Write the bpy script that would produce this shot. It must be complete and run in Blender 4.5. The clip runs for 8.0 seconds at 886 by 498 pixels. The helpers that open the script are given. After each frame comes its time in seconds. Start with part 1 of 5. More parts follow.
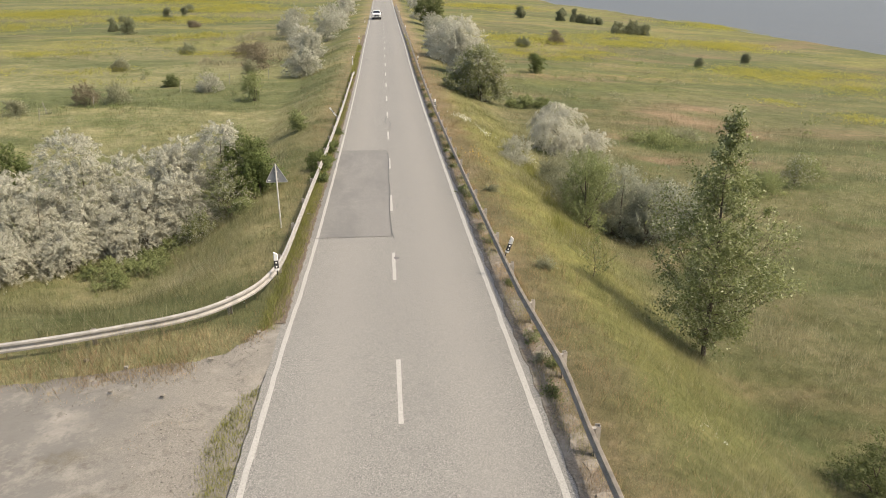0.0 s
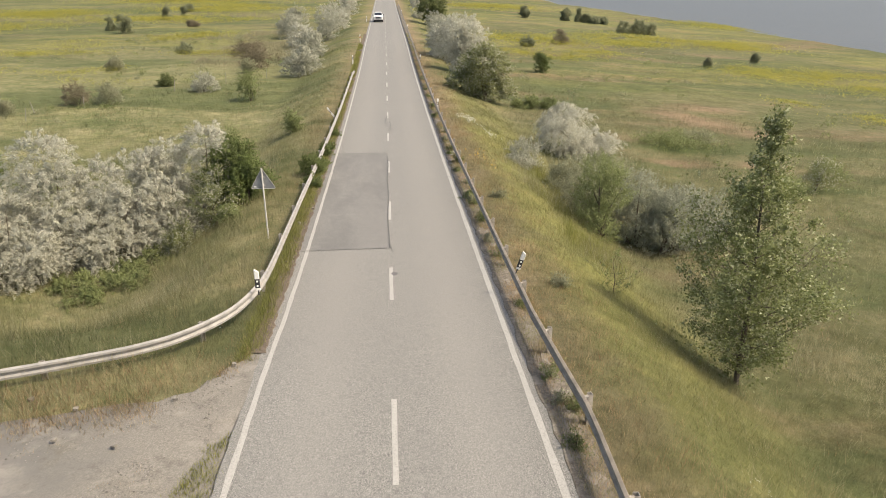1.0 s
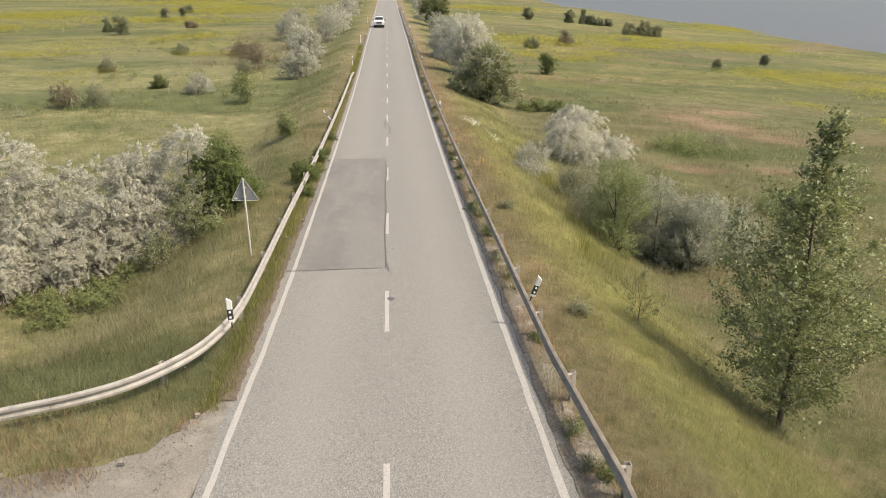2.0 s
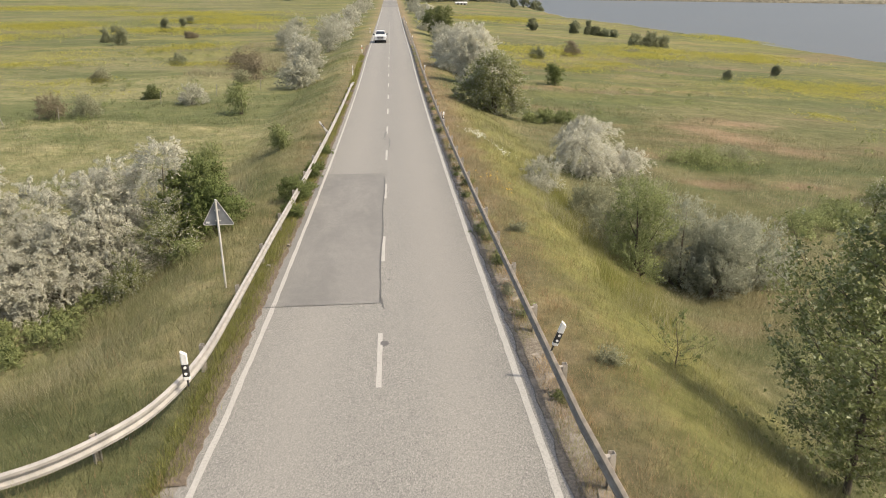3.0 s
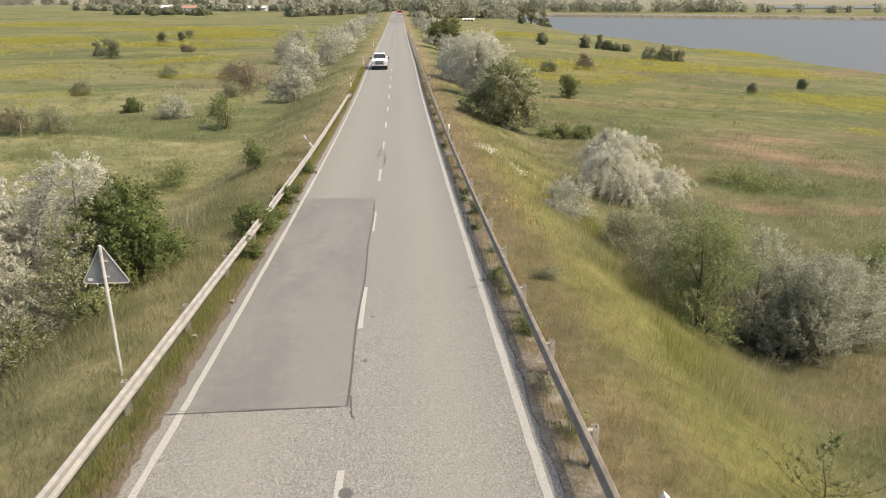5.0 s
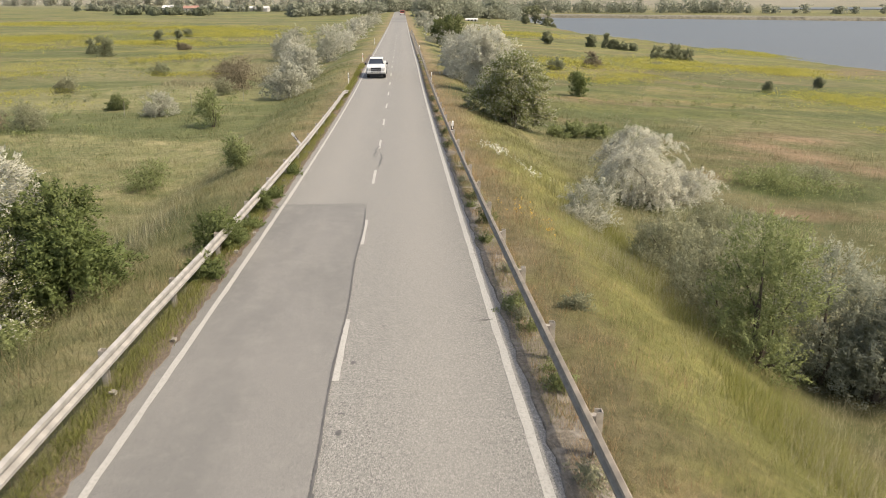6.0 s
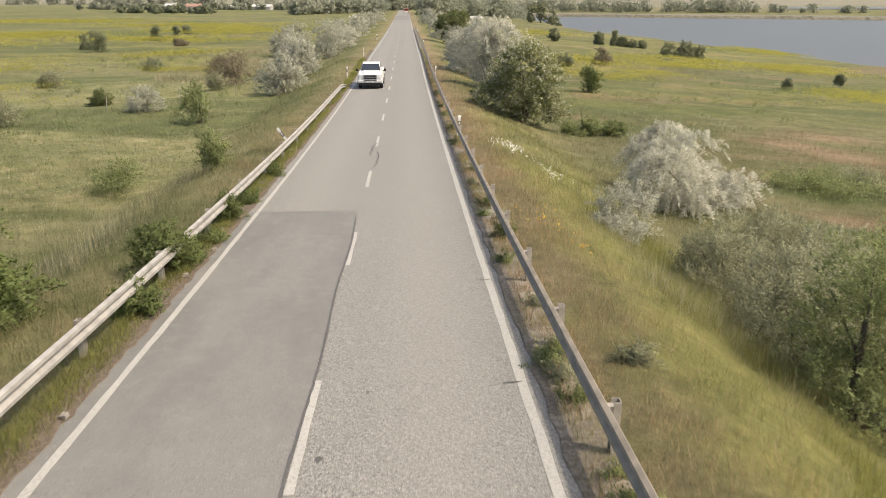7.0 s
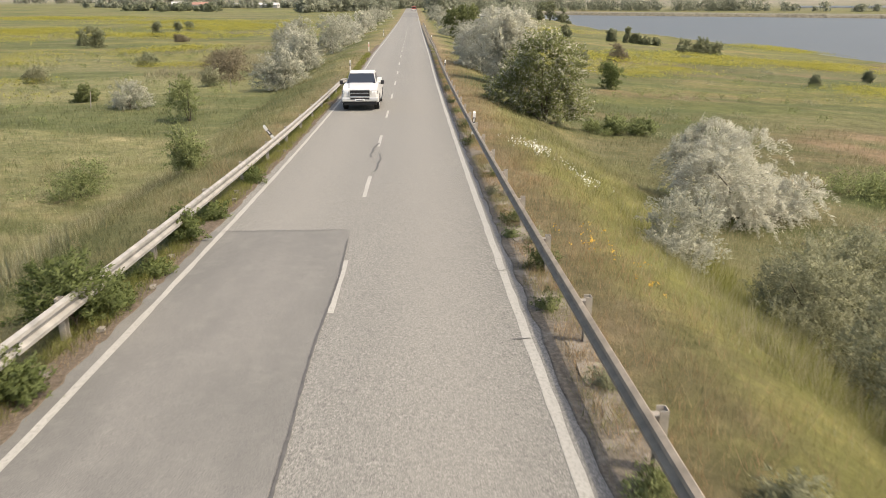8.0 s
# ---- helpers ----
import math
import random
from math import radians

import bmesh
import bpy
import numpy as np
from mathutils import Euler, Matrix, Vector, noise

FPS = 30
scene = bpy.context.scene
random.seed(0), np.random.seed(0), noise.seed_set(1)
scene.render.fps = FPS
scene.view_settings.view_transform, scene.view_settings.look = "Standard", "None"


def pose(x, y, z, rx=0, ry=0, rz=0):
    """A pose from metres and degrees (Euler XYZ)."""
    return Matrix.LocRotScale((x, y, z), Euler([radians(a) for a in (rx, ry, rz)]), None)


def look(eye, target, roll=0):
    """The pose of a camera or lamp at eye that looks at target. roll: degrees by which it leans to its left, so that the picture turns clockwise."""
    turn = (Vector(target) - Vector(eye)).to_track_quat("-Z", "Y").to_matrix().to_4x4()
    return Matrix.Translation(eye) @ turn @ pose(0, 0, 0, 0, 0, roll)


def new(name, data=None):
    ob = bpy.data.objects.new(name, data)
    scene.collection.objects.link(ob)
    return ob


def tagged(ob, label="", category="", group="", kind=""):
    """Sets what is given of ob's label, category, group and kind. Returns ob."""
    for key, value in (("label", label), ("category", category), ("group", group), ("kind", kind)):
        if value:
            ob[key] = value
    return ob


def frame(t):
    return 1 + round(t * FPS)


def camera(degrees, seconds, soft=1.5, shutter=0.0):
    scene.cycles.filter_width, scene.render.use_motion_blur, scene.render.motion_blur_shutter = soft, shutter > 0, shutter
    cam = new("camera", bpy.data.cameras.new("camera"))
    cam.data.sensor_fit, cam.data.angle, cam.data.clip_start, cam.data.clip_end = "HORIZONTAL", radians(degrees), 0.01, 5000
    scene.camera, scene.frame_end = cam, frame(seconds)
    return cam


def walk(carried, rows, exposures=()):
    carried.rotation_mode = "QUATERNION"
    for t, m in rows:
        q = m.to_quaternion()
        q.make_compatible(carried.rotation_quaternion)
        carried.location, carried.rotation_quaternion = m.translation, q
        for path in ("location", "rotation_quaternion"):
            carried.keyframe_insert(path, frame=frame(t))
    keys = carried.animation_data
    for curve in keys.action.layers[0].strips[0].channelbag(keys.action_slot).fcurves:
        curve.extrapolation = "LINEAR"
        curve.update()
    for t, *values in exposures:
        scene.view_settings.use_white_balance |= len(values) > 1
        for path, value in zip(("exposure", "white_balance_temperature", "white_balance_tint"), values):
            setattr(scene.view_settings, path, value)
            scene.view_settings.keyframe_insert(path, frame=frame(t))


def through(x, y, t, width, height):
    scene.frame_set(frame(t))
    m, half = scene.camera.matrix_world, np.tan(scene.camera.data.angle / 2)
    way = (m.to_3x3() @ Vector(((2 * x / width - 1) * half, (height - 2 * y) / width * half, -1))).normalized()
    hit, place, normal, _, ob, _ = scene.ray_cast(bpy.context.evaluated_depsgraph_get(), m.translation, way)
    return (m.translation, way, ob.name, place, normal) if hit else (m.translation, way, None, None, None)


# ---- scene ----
cam = camera(61.2, 8.0, soft=0.7, shutter=0.3)
ROWS = [
    (0.0, 0.000, 0.000, 9.600, 68.756, 0.034, -4.417),
    (0.5, 0.085, 1.350, 9.282, 68.797, 0.034, -4.327),
    (1.0, 0.204, 2.840, 8.995, 68.833, 0.047, -4.204),
    (1.5, 0.302, 4.286, 8.723, 68.861, 0.058, -4.119),
    (3.0, 0.634, 9.257, 7.780, 69.904, 0.071, -3.769),
    (3.5, 0.762, 10.954, 7.443, 70.467, 0.128, -3.625),
    (4.0, 0.915, 12.811, 7.084, 70.842, 0.158, -3.490),
    (4.5, 1.071, 14.655, 6.659, 71.075, 0.165, -3.367),
    (6.0, 1.457, 20.889, 5.214, 71.352, 0.154, -3.022),
    (6.5, 1.544, 23.077, 4.719, 71.354, 0.125, -2.896),
    (7.0, 1.610, 25.443, 4.222, 71.351, 0.092, -2.713),
    (7.5, 1.620, 27.762, 3.787, 71.354, 0.087, -2.457),
    (8.0, 1.623, 30.266, 3.349, 71.304, 0.109, -2.150),
]
walk(cam, [(t, pose(x, y, z, rx, ry, rz)) for t, x, y, z, rx, ry, rz in ROWS], exposures=[(0.0, 1.1, 7100, 9), (8.0, 1.1, 7100, 9)])

# ---- world, sun, exposure ----
SUN_EL, SUN_AZ = 52.0, 114.0
world = bpy.data.worlds.new("sky")
scene.world = world
world.use_nodes = True
wn = world.node_tree.nodes
sky = wn.new("ShaderNodeTexSky")
sky.sky_type, sky.sun_disc = "NISHITA", False
sky.sun_elevation, sky.sun_rotation = radians(SUN_EL), radians(SUN_AZ)
sky.dust_density, sky.air_density = 4.0, 1.0
wn["Background"].inputs["Strength"].default_value = 0.15
world.node_tree.links.new(sky.outputs[0], wn["Background"].inputs["Color"])
sun = new("sun", bpy.data.lights.new("sun", "SUN"))
sun.data.energy, sun.data.angle, sun.data.color = 2.3, radians(2.0), (1.0, 0.92, 0.80)
SUN_DIR = Vector((math.sin(radians(SUN_AZ)) * math.cos(radians(SUN_EL)), math.cos(radians(SUN_AZ)) * math.cos(radians(SUN_EL)), math.sin(radians(SUN_EL))))
sun.matrix_world = look(Vector((0, 0, 60)) + SUN_DIR * 50, (0, 0, 60))

# ---- materials ----


class Mat:
    """A small wrapper that chains shader nodes."""

    def __init__(self, name):
        self.m = bpy.data.materials.new(name)
        self.m.use_nodes = True
        self.t = self.m.node_tree
        self.b = self.t.nodes["Principled BSDF"]
        self.out = self.t.nodes["Material Output"]

    def node(self, kind, **sets):
        n = self.t.nodes.new(kind)
        for k, v in sets.items():
            n.inputs[k].default_value = v
        return n

    def link(self, a, b):
        self.t.links.new(a, b)

    def pos(self, scale=(1, 1, 1)):
        g = self.t.nodes.new("ShaderNodeNewGeometry")
        mp = self.t.nodes.new("ShaderNodeMapping")
        mp.inputs["Scale"].default_value = scale
        self.link(g.outputs["Position"], mp.inputs["Vector"])
        return mp.outputs["Vector"]

    def noise(self, scale, detail=4.0, rough=0.6, stretch=(1, 1, 1)):
        n = self.node("ShaderNodeTexNoise", Scale=scale, Detail=detail, Roughness=rough)
        self.link(self.pos(stretch), n.inputs["Vector"])
        return n.outputs["Fac"]

    def ramp(self, fac, stops):
        r = self.t.nodes.new("ShaderNodeValToRGB")
        el = r.color_ramp.elements
        while len(el) < len(stops):
            el.new(0.5)
        for e, (p, c) in zip(el, stops):
            e.position, e.color = p, (*c, 1) if len(c) == 3 else c
        self.link(fac, r.inputs["Fac"])
        return r.outputs["Color"]

    def grey(self, fac, a, b, lo=0.0, hi=1.0):
        n = self.t.nodes.new("ShaderNodeMapRange")
        n.inputs["From Min"].default_value, n.inputs["From Max"].default_value = a, b
        n.inputs["To Min"].default_value, n.inputs["To Max"].default_value = lo, hi
        self.link(fac, n.inputs["Value"])
        return n.outputs["Result"]

    def mix(self, fac, a, b, mode="MIX"):
        n = self.t.nodes.new("ShaderNodeMix")
        n.data_type, n.blend_type = "RGBA", mode
        for sock, v in ((n.inputs[0], fac), (n.inputs[6], a), (n.inputs[7], b)):
            if isinstance(v, (int, float)):
                sock.default_value = v
            elif isinstance(v, tuple):
                sock.default_value = (*v, 1)
            else:
                self.link(v, sock)
        return n.outputs[2]

    def math(self, op, a, b=0.0):
        n = self.t.nodes.new("ShaderNodeMath")
        n.operation = op
        for sock, v in ((n.inputs[0], a), (n.inputs[1], b)):
            if isinstance(v, (int, float)):
                sock.default_value = v
            else:
                self.link(v, sock)
        return n.outputs[0]

    def xyz(self):
        g = self.t.nodes.new("ShaderNodeNewGeometry")
        s = self.t.nodes.new("ShaderNodeSeparateXYZ")
        self.link(g.outputs["Position"], s.inputs[0])
        return s.outputs

    def oval(self, x, y, cx, cy, a, b, wob):
        """1 inside an oval with a frayed rim, 0 outside."""
        p = self.math("DIVIDE", self.math("SUBTRACT", x, cx), a)
        q = self.math("DIVIDE", self.math("SUBTRACT", y, cy), b)
        d = self.math("SQRT", self.math("ADD", self.math("MULTIPLY", p, p), self.math("MULTIPLY", q, q)))
        return self.grey(self.math("ADD", d, self.math("MULTIPLY", wob, 0.35)), 1.5, 0.2, 0.0, 0.6)

    def island(self):
        return self.t.nodes.new("ShaderNodeNewGeometry").outputs["Random Per Island"]

    def bump(self, fac, strength, distance):
        n = self.node("ShaderNodeBump", Strength=strength, Distance=distance)
        self.link(fac, n.inputs["Height"])
        self.link(n.outputs[0], self.b.inputs["Normal"])

    def done(self, color=None, rough=0.8, metal=0.0, spec=0.3):
        if color is not None:
            if isinstance(color, tuple):
                self.b.inputs["Base Color"].default_value = (*color, 1)
            else:
                self.link(color, self.b.inputs["Base Color"])
        self.b.inputs["Roughness"].default_value = rough
        self.b.inputs["Metallic"].default_value = metal
        self.b.inputs["Specular IOR Level"].default_value = spec
        return self.m


def worn(name, color, rough=0.6, metal=0.0, amount=0.25, scale=6.0, spec=0.3):
    """A painted or plain surface with dirt at two scales."""
    m = Mat(name)
    dark = tuple(c * (1 - amount) * 0.9 for c in color)
    lite = tuple(min(1, c * (1 + amount * 0.5)) for c in color)
    c = m.mix(m.grey(m.noise(scale, 5), 0.3, 0.7), dark, lite)
    c = m.mix(m.grey(m.noise(scale * 9, 3), 0.45, 0.75, 0, amount), c, dark)
    return m.done(c, rough, metal, spec)


def leafy(name, dark, lite, through=0.35, rough=0.6, tip=None, tip_share=0.0, spec=0.25):
    """Leaves: each island takes its own shade between dark and lite; some islands take the tip colour."""
    m = Mat(name)
    r = m.island()
    big = m.noise(0.9, 3)
    c = m.mix(m.math("MULTIPLY", m.math("ADD", r, m.grey(big, 0.3, 0.7)), 0.5), dark, lite)
    if tip:
        w = m.math("FRACT", m.math("MULTIPLY", r, 17.31))
        c = m.mix(m.math("LESS_THAN", w, tip_share), c, tip)
    m.done(c, rough, 0, spec)
    tr = m.node("ShaderNodeBsdfTranslucent")
    m.link(c, tr.inputs["Color"])
    mx = m.node("ShaderNodeMixShader", Fac=through)
    m.link(m.b.outputs[0], mx.inputs[1])
    m.link(tr.outputs[0], mx.inputs[2])
    m.link(mx.outputs[0], m.out.inputs["Surface"])
    return m.m


RUSTY, DEEP = (0.285, 0.19, 0.115), (0.075, 0.105, 0.032)


def field_colour(m):
    """Colour of the sward from its place: dry beside the road, yellow-green on the eastern bank, olive and rusty drifts in the meadows."""
    x, y, z = m.xyz()
    wob = m.math("MULTIPLY", m.math("SUBTRACT", m.noise(0.3, 5, 0.65), 0.5), 5.0)
    u = m.math("ADD", m.math("SUBTRACT", x, 0.19), wob)
    away = m.math("ABSOLUTE", u)
    c = m.ramp(m.noise(0.07, 7, 0.62), [(0.34, (0.105, 0.12, 0.042)), (0.45, (0.132, 0.138, 0.055)), (0.55, (0.152, 0.148, 0.068)), (0.66, (0.185, 0.16, 0.088))])
    fine = m.ramp(m.noise(1.3, 8, 0.78), [(0.36, (0.058, 0.075, 0.024)), (0.46, (0.115, 0.125, 0.047)), (0.54, (0.15, 0.148, 0.066)), (0.64, (0.225, 0.202, 0.118))])
    c = m.mix(0.55, c, fine)
    strip = m.noise(0.045, 6, 0.62, (0.5, 1.7, 1))
    side = m.grey(x, 6.0, 14.0, 0.2, 1.0)
    c = m.mix(m.math("MULTIPLY", m.grey(strip, 0.5, 0.61, 0, 0.9), side), c, (0.225, 0.155, 0.09))
    # paler growth west of the road, deeper green further east
    pale = m.math("MULTIPLY", m.grey(x, -3.6, -5.2), m.grey(y, 150, 70))
    c = m.mix(m.math("MULTIPLY", pale, 0.8), c, m.mix(m.grey(m.noise(0.7, 8, 0.75), 0.36, 0.64), (0.15, 0.172, 0.058), (0.33, 0.305, 0.145)))
    c = m.mix(m.grey(x, 8, 19, 0.0, 0.45), c, m.mix(m.grey(m.noise(0.8, 8, 0.75), 0.36, 0.64), (0.085, 0.095, 0.034), (0.178, 0.165, 0.076)))
    band = m.noise(0.04, 6, 0.62, (0.45, 2.0, 1))
    c = m.mix(m.grey(band, 0.48, 0.57, 0, 0.72), c, (0.075, 0.1, 0.033))
    # sparse yellow bloom over the further meadows
    sprinkle = m.math("MULTIPLY", m.grey(m.noise(0.055, 6, 0.65, (0.4, 1.7, 1)), 0.48, 0.62, 0, 0.45), m.grey(y, 85, 125))
    c = m.mix(sprinkle, c, m.mix(m.grey(m.noise(1.6, 5, 0.75), 0.4, 0.6), (0.15, 0.16, 0.05), (0.33, 0.3, 0.065)))
    # single dry and dark drifts; the oval at (31.5, 43.6) paints a dip's shadow
    for cx, cy, a, b, colour in ((23.0, 59.0, 2.6, 1.2, RUSTY), (29.8, 59.3, 2.2, 1.1, RUSTY), (29.8, 81.0, 3.4, 3.0, RUSTY), (32.8, 77.0, 3.6, 3.2, RUSTY), (36.2, 72.0, 3.2, 2.8, RUSTY), (36.3, 85.5, 4.0, 2.6, RUSTY), (31.5, 52.3, 7.0, 1.4, DEEP), (24.8, 64.2, 4.4, 1.6, DEEP), (31.5, 43.6, 4.0, 0.9, DEEP), (-25.5, 73.0, 6.0, 2.4, DEEP), (-33.0, 65.0, 5.0, 2.0, DEEP)):
        c = m.mix(m.oval(x, y, cx, cy, a, b, wob), c, colour)
    # fresh grass halfway down the eastern bank
    lush = m.math("MULTIPLY", m.grey(u, 4.4, 6.2), m.grey(u, 12.5, 9.0))
    near = m.math("MULTIPLY", m.grey(y, 90, 60), m.grey(y, 12, 27, 0.25, 1.0))
    c = m.mix(m.math("MULTIPLY", m.math("MULTIPLY", lush, near), 0.8), c, m.mix(m.noise(0.8, 5), (0.172, 0.187, 0.045), (0.278, 0.262, 0.085)))
    # dry verge close to the road
    verge = m.mix(m.grey(m.noise(1.5, 6, 0.7), 0.35, 0.68), (0.2, 0.157, 0.08), (0.335, 0.245, 0.145))
    east = m.math("GREATER_THAN", x, 0.0)
    amount = m.math("ADD", m.grey(y, 42, 60, 0.1, 0.4), m.math("MULTIPLY", east, 0.3))
    c = m.mix(m.math("MULTIPLY", m.grey(away, 4.5, 6.7, 1.0, 0.0), amount), c, verge)
    tone = m.math("ADD", m.math("MULTIPLY", m.noise(0.33, 7, 0.72, (0.8, 1.2, 1)), 0.55), m.math("MULTIPLY", m.noise(2.4, 6, 0.75), 0.45))
    c = m.mix(1.0, c, m.ramp(tone, [(0.38, (0.58, 0.62, 0.55)), (0.5, (0.92, 0.93, 0.9)), (0.62, (1.3, 1.22, 1.22))]), "MULTIPLY")
    return m.mix(1.0, c, (0.91, 0.88, 1.03), "MULTIPLY")


m = Mat("meadow")
c = field_colour(m)
x, y, z = m.xyz()
# from y = 750 on, aerial haze is blended into the ground colour
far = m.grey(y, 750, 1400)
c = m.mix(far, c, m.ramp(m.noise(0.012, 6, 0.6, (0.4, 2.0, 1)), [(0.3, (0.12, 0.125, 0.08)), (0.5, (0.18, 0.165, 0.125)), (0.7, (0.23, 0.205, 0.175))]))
m.bump(m.noise(3.0, 8, 0.75), 0.8, 0.3)
c = m.mix(m.grey(m.noise(5.0, 5, 0.7), 0.35, 0.7, 0.0, 0.3), c, (0.08, 0.075, 0.034))
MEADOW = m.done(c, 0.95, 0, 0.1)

m = Mat("asphalt")
x, y, z = m.xyz()
grain = m.math("ADD", m.math("MULTIPLY", m.noise(62, 2, 0.7), 0.6), m.math("MULTIPLY", m.noise(24, 3, 0.7), 0.4))
c = m.ramp(grain, [(0.38, (0.05, 0.048, 0.045)), (0.46, (0.125, 0.12, 0.109)), (0.54, (0.19, 0.182, 0.163)), (0.63, (0.32, 0.306, 0.27))])
blot = m.noise(0.5, 6, 0.6, (1.0, 0.35, 1))
c = m.mix(m.grey(blot, 0.35, 0.7, 0.0, 0.4), c, (0.145, 0.139, 0.127))
wheel = m.math("ABSOLUTE", m.math("SUBTRACT", m.math("ABSOLUTE", m.math("SUBTRACT", x, 0.19)), 1.75))
c = m.mix(m.grey(wheel, 0.2, 1.1, 0.25, 0.0), c, (0.21, 0.198, 0.175))
m.bump(grain, 0.5, 0.008)
ASPHALT = m.done(c, 0.9, 0, 0.25)

m = Mat("patch_asphalt")
g2 = m.noise(70, 3, 0.7)
c = m.ramp(g2, [(0.3, (0.075, 0.072, 0.067)), (0.52, (0.148, 0.141, 0.129)), (0.75, (0.24, 0.227, 0.204))])
c = m.mix(m.grey(m.noise(0.35, 5, 0.6, (1.6, 0.5, 1)), 0.42, 0.62, 0, 0.6), c, (0.098, 0.095, 0.088))
c = m.mix(m.grey(m.noise(2.6, 6, 0.7), 0.5, 0.75, 0, 0.35), c, (0.20, 0.19, 0.17))
m.bump(g2, 0.35, 0.004)
PATCH = m.done(c, 0.88, 0, 0.25)

m = Mat("tar")
TAR = m.done(m.mix(m.noise(9, 4), (0.04, 0.038, 0.036), (0.11, 0.105, 0.098)), 0.7)

m = Mat("road_paint")
wear = m.noise(24, 5, 0.7)
c = m.mix(m.grey(wear, 0.46, 0.68, 0, 0.85), (0.305, 0.293, 0.262), (0.16, 0.153, 0.139))
c = m.mix(m.grey(m.noise(0.9, 4), 0.4, 0.75, 0, 0.45), c, (0.235, 0.226, 0.205))
PAINT = m.done(c, 0.75)

m = Mat("gravel_yard")
gg = m.noise(26, 6, 0.8)
x, y, z = m.xyz()
c = m.ramp(m.noise(0.55, 7, 0.68), [(0.34, (0.09, 0.08, 0.058)), (0.45, (0.115, 0.108, 0.095)), (0.56, (0.13, 0.122, 0.108)), (0.66, (0.20, 0.183, 0.157))])
loose = m.grey(m.math("ADD", x, m.math("MULTIPLY", m.noise(0.8, 6, 0.7), 5.0)), -4.6, -2.6)
stony = m.ramp(gg, [(0.35, (0.115, 0.103, 0.083)), (0.5, (0.165, 0.15, 0.126)), (0.62, (0.23, 0.211, 0.181))])
c = m.mix(m.grey(gg, 0.3, 0.7, 0, 0.35), c, (0.15, 0.139, 0.122))
c = m.mix(m.math("MULTIPLY", loose, 0.8), c, stony)
c = m.mix(m.grey(m.noise(1.3, 7, 0.7), 0.52, 0.68, 0, 0.65), c, (0.235, 0.214, 0.183))
c = m.mix(m.grey(m.noise(2.2, 6, 0.7), 0.56, 0.68, 0, 0.6), c, (0.085, 0.077, 0.062))
m.bump(m.noise(7, 6, 0.7), 0.35, 0.03)
YARD = m.done(c, 0.92, 0, 0.15)

m = Mat("gutter_dust")
gg = m.noise(14, 6, 0.75)
c = m.ramp(gg, [(0.3, (0.07, 0.059, 0.044)), (0.5, (0.125, 0.107, 0.083)), (0.7, (0.22, 0.19, 0.155))])
c = m.mix(m.grey(m.noise(1.7, 6, 0.7), 0.5, 0.62, 0, 0.7), c, (0.21, 0.188, 0.158))
m.bump(gg, 0.7, 0.03)
DUST = m.done(c, 0.95, 0, 0.1)

m = Mat("dirt_verge")
gg = m.noise(14, 6, 0.75)
c = m.ramp(gg, [(0.3, (0.055, 0.045, 0.033)), (0.5, (0.1, 0.08, 0.06)), (0.7, (0.17, 0.138, 0.107))])
m.bump(gg, 0.7, 0.03)
DIRT = m.done(c, 0.95, 0, 0.1)

m = Mat("lake_water")
rip = m.noise(0.6, 4, 0.6, (1, 0.6, 1))
m.bump(rip, 0.35, 0.25)
WATER = m.done(m.mix(m.noise(0.02, 4), (0.066, 0.067, 0.064), (0.082, 0.081, 0.077)), 0.4, 0, 0.12)

GALV = worn("weathered_rail", (0.275, 0.26, 0.237), 0.65, 0.1, 0.25, 3.0)
RAILDARK = worn("grey_rail", (0.26, 0.218, 0.168), 0.8, 0.0, 0.3, 3.0)
POSTGREY = worn("rail_post", (0.36, 0.325, 0.275), 0.6, 0.2, 0.3, 5.0)
CONCRETE = worn("old_concrete", (0.22, 0.195, 0.16), 0.9, 0, 0.45, 7.0)
WHITE = worn("white_plastic", (0.60, 0.585, 0.55), 0.5, 0, 0.12, 8.0)
BLACK = worn("black_band", (0.03, 0.03, 0.03), 0.5, 0, 0.2, 8.0)
AMBER = worn("reflector", (0.75, 0.72, 0.68), 0.25, 0, 0.1, 8.0)
REDP = worn("orange_red_plastic", (0.55, 0.12, 0.05), 0.5, 0, 0.2, 8.0)
SIGNBACK = worn("sign_back", (0.21, 0.215, 0.22), 0.5, 0.3, 0.2, 4.0)
SIGNPOST = worn("sign_post", (0.50, 0.48, 0.44), 0.5, 0.3, 0.2, 4.0)
BARK = worn("bark", (0.10, 0.08, 0.06), 0.95, 0, 0.4, 9.0)
TIMBER = worn("grey_stake", (0.27, 0.25, 0.21), 0.9, 0, 0.3, 9.0)
STONE = worn("stone", (0.20, 0.18, 0.15), 0.9, 0, 0.35, 9.0)

SILVER = leafy("silver_leaves", (0.37, 0.362, 0.285), (0.48, 0.47, 0.38), 0.5, 0.6, (0.55, 0.54, 0.45), 0.12)
SILVERDIM = leafy("silver_grey_leaves", (0.285, 0.285, 0.217), (0.4, 0.395, 0.31), 0.45)
GREYGREEN = leafy("grey_green_leaves", (0.19, 0.195, 0.115), (0.3, 0.295, 0.185), 0.48)
GREEN = leafy("green_leaves", (0.072, 0.094, 0.03), (0.158, 0.185, 0.062), 0.48)
BRIGHT = leafy("fresh_leaves", (0.075, 0.1, 0.028), (0.165, 0.2, 0.065), 0.45)
BLOSSOM = leafy("flowering_leaves", (0.11, 0.128, 0.042), (0.225, 0.24, 0.092), 0.48, 0.6, (0.46, 0.445, 0.36), 0.24)
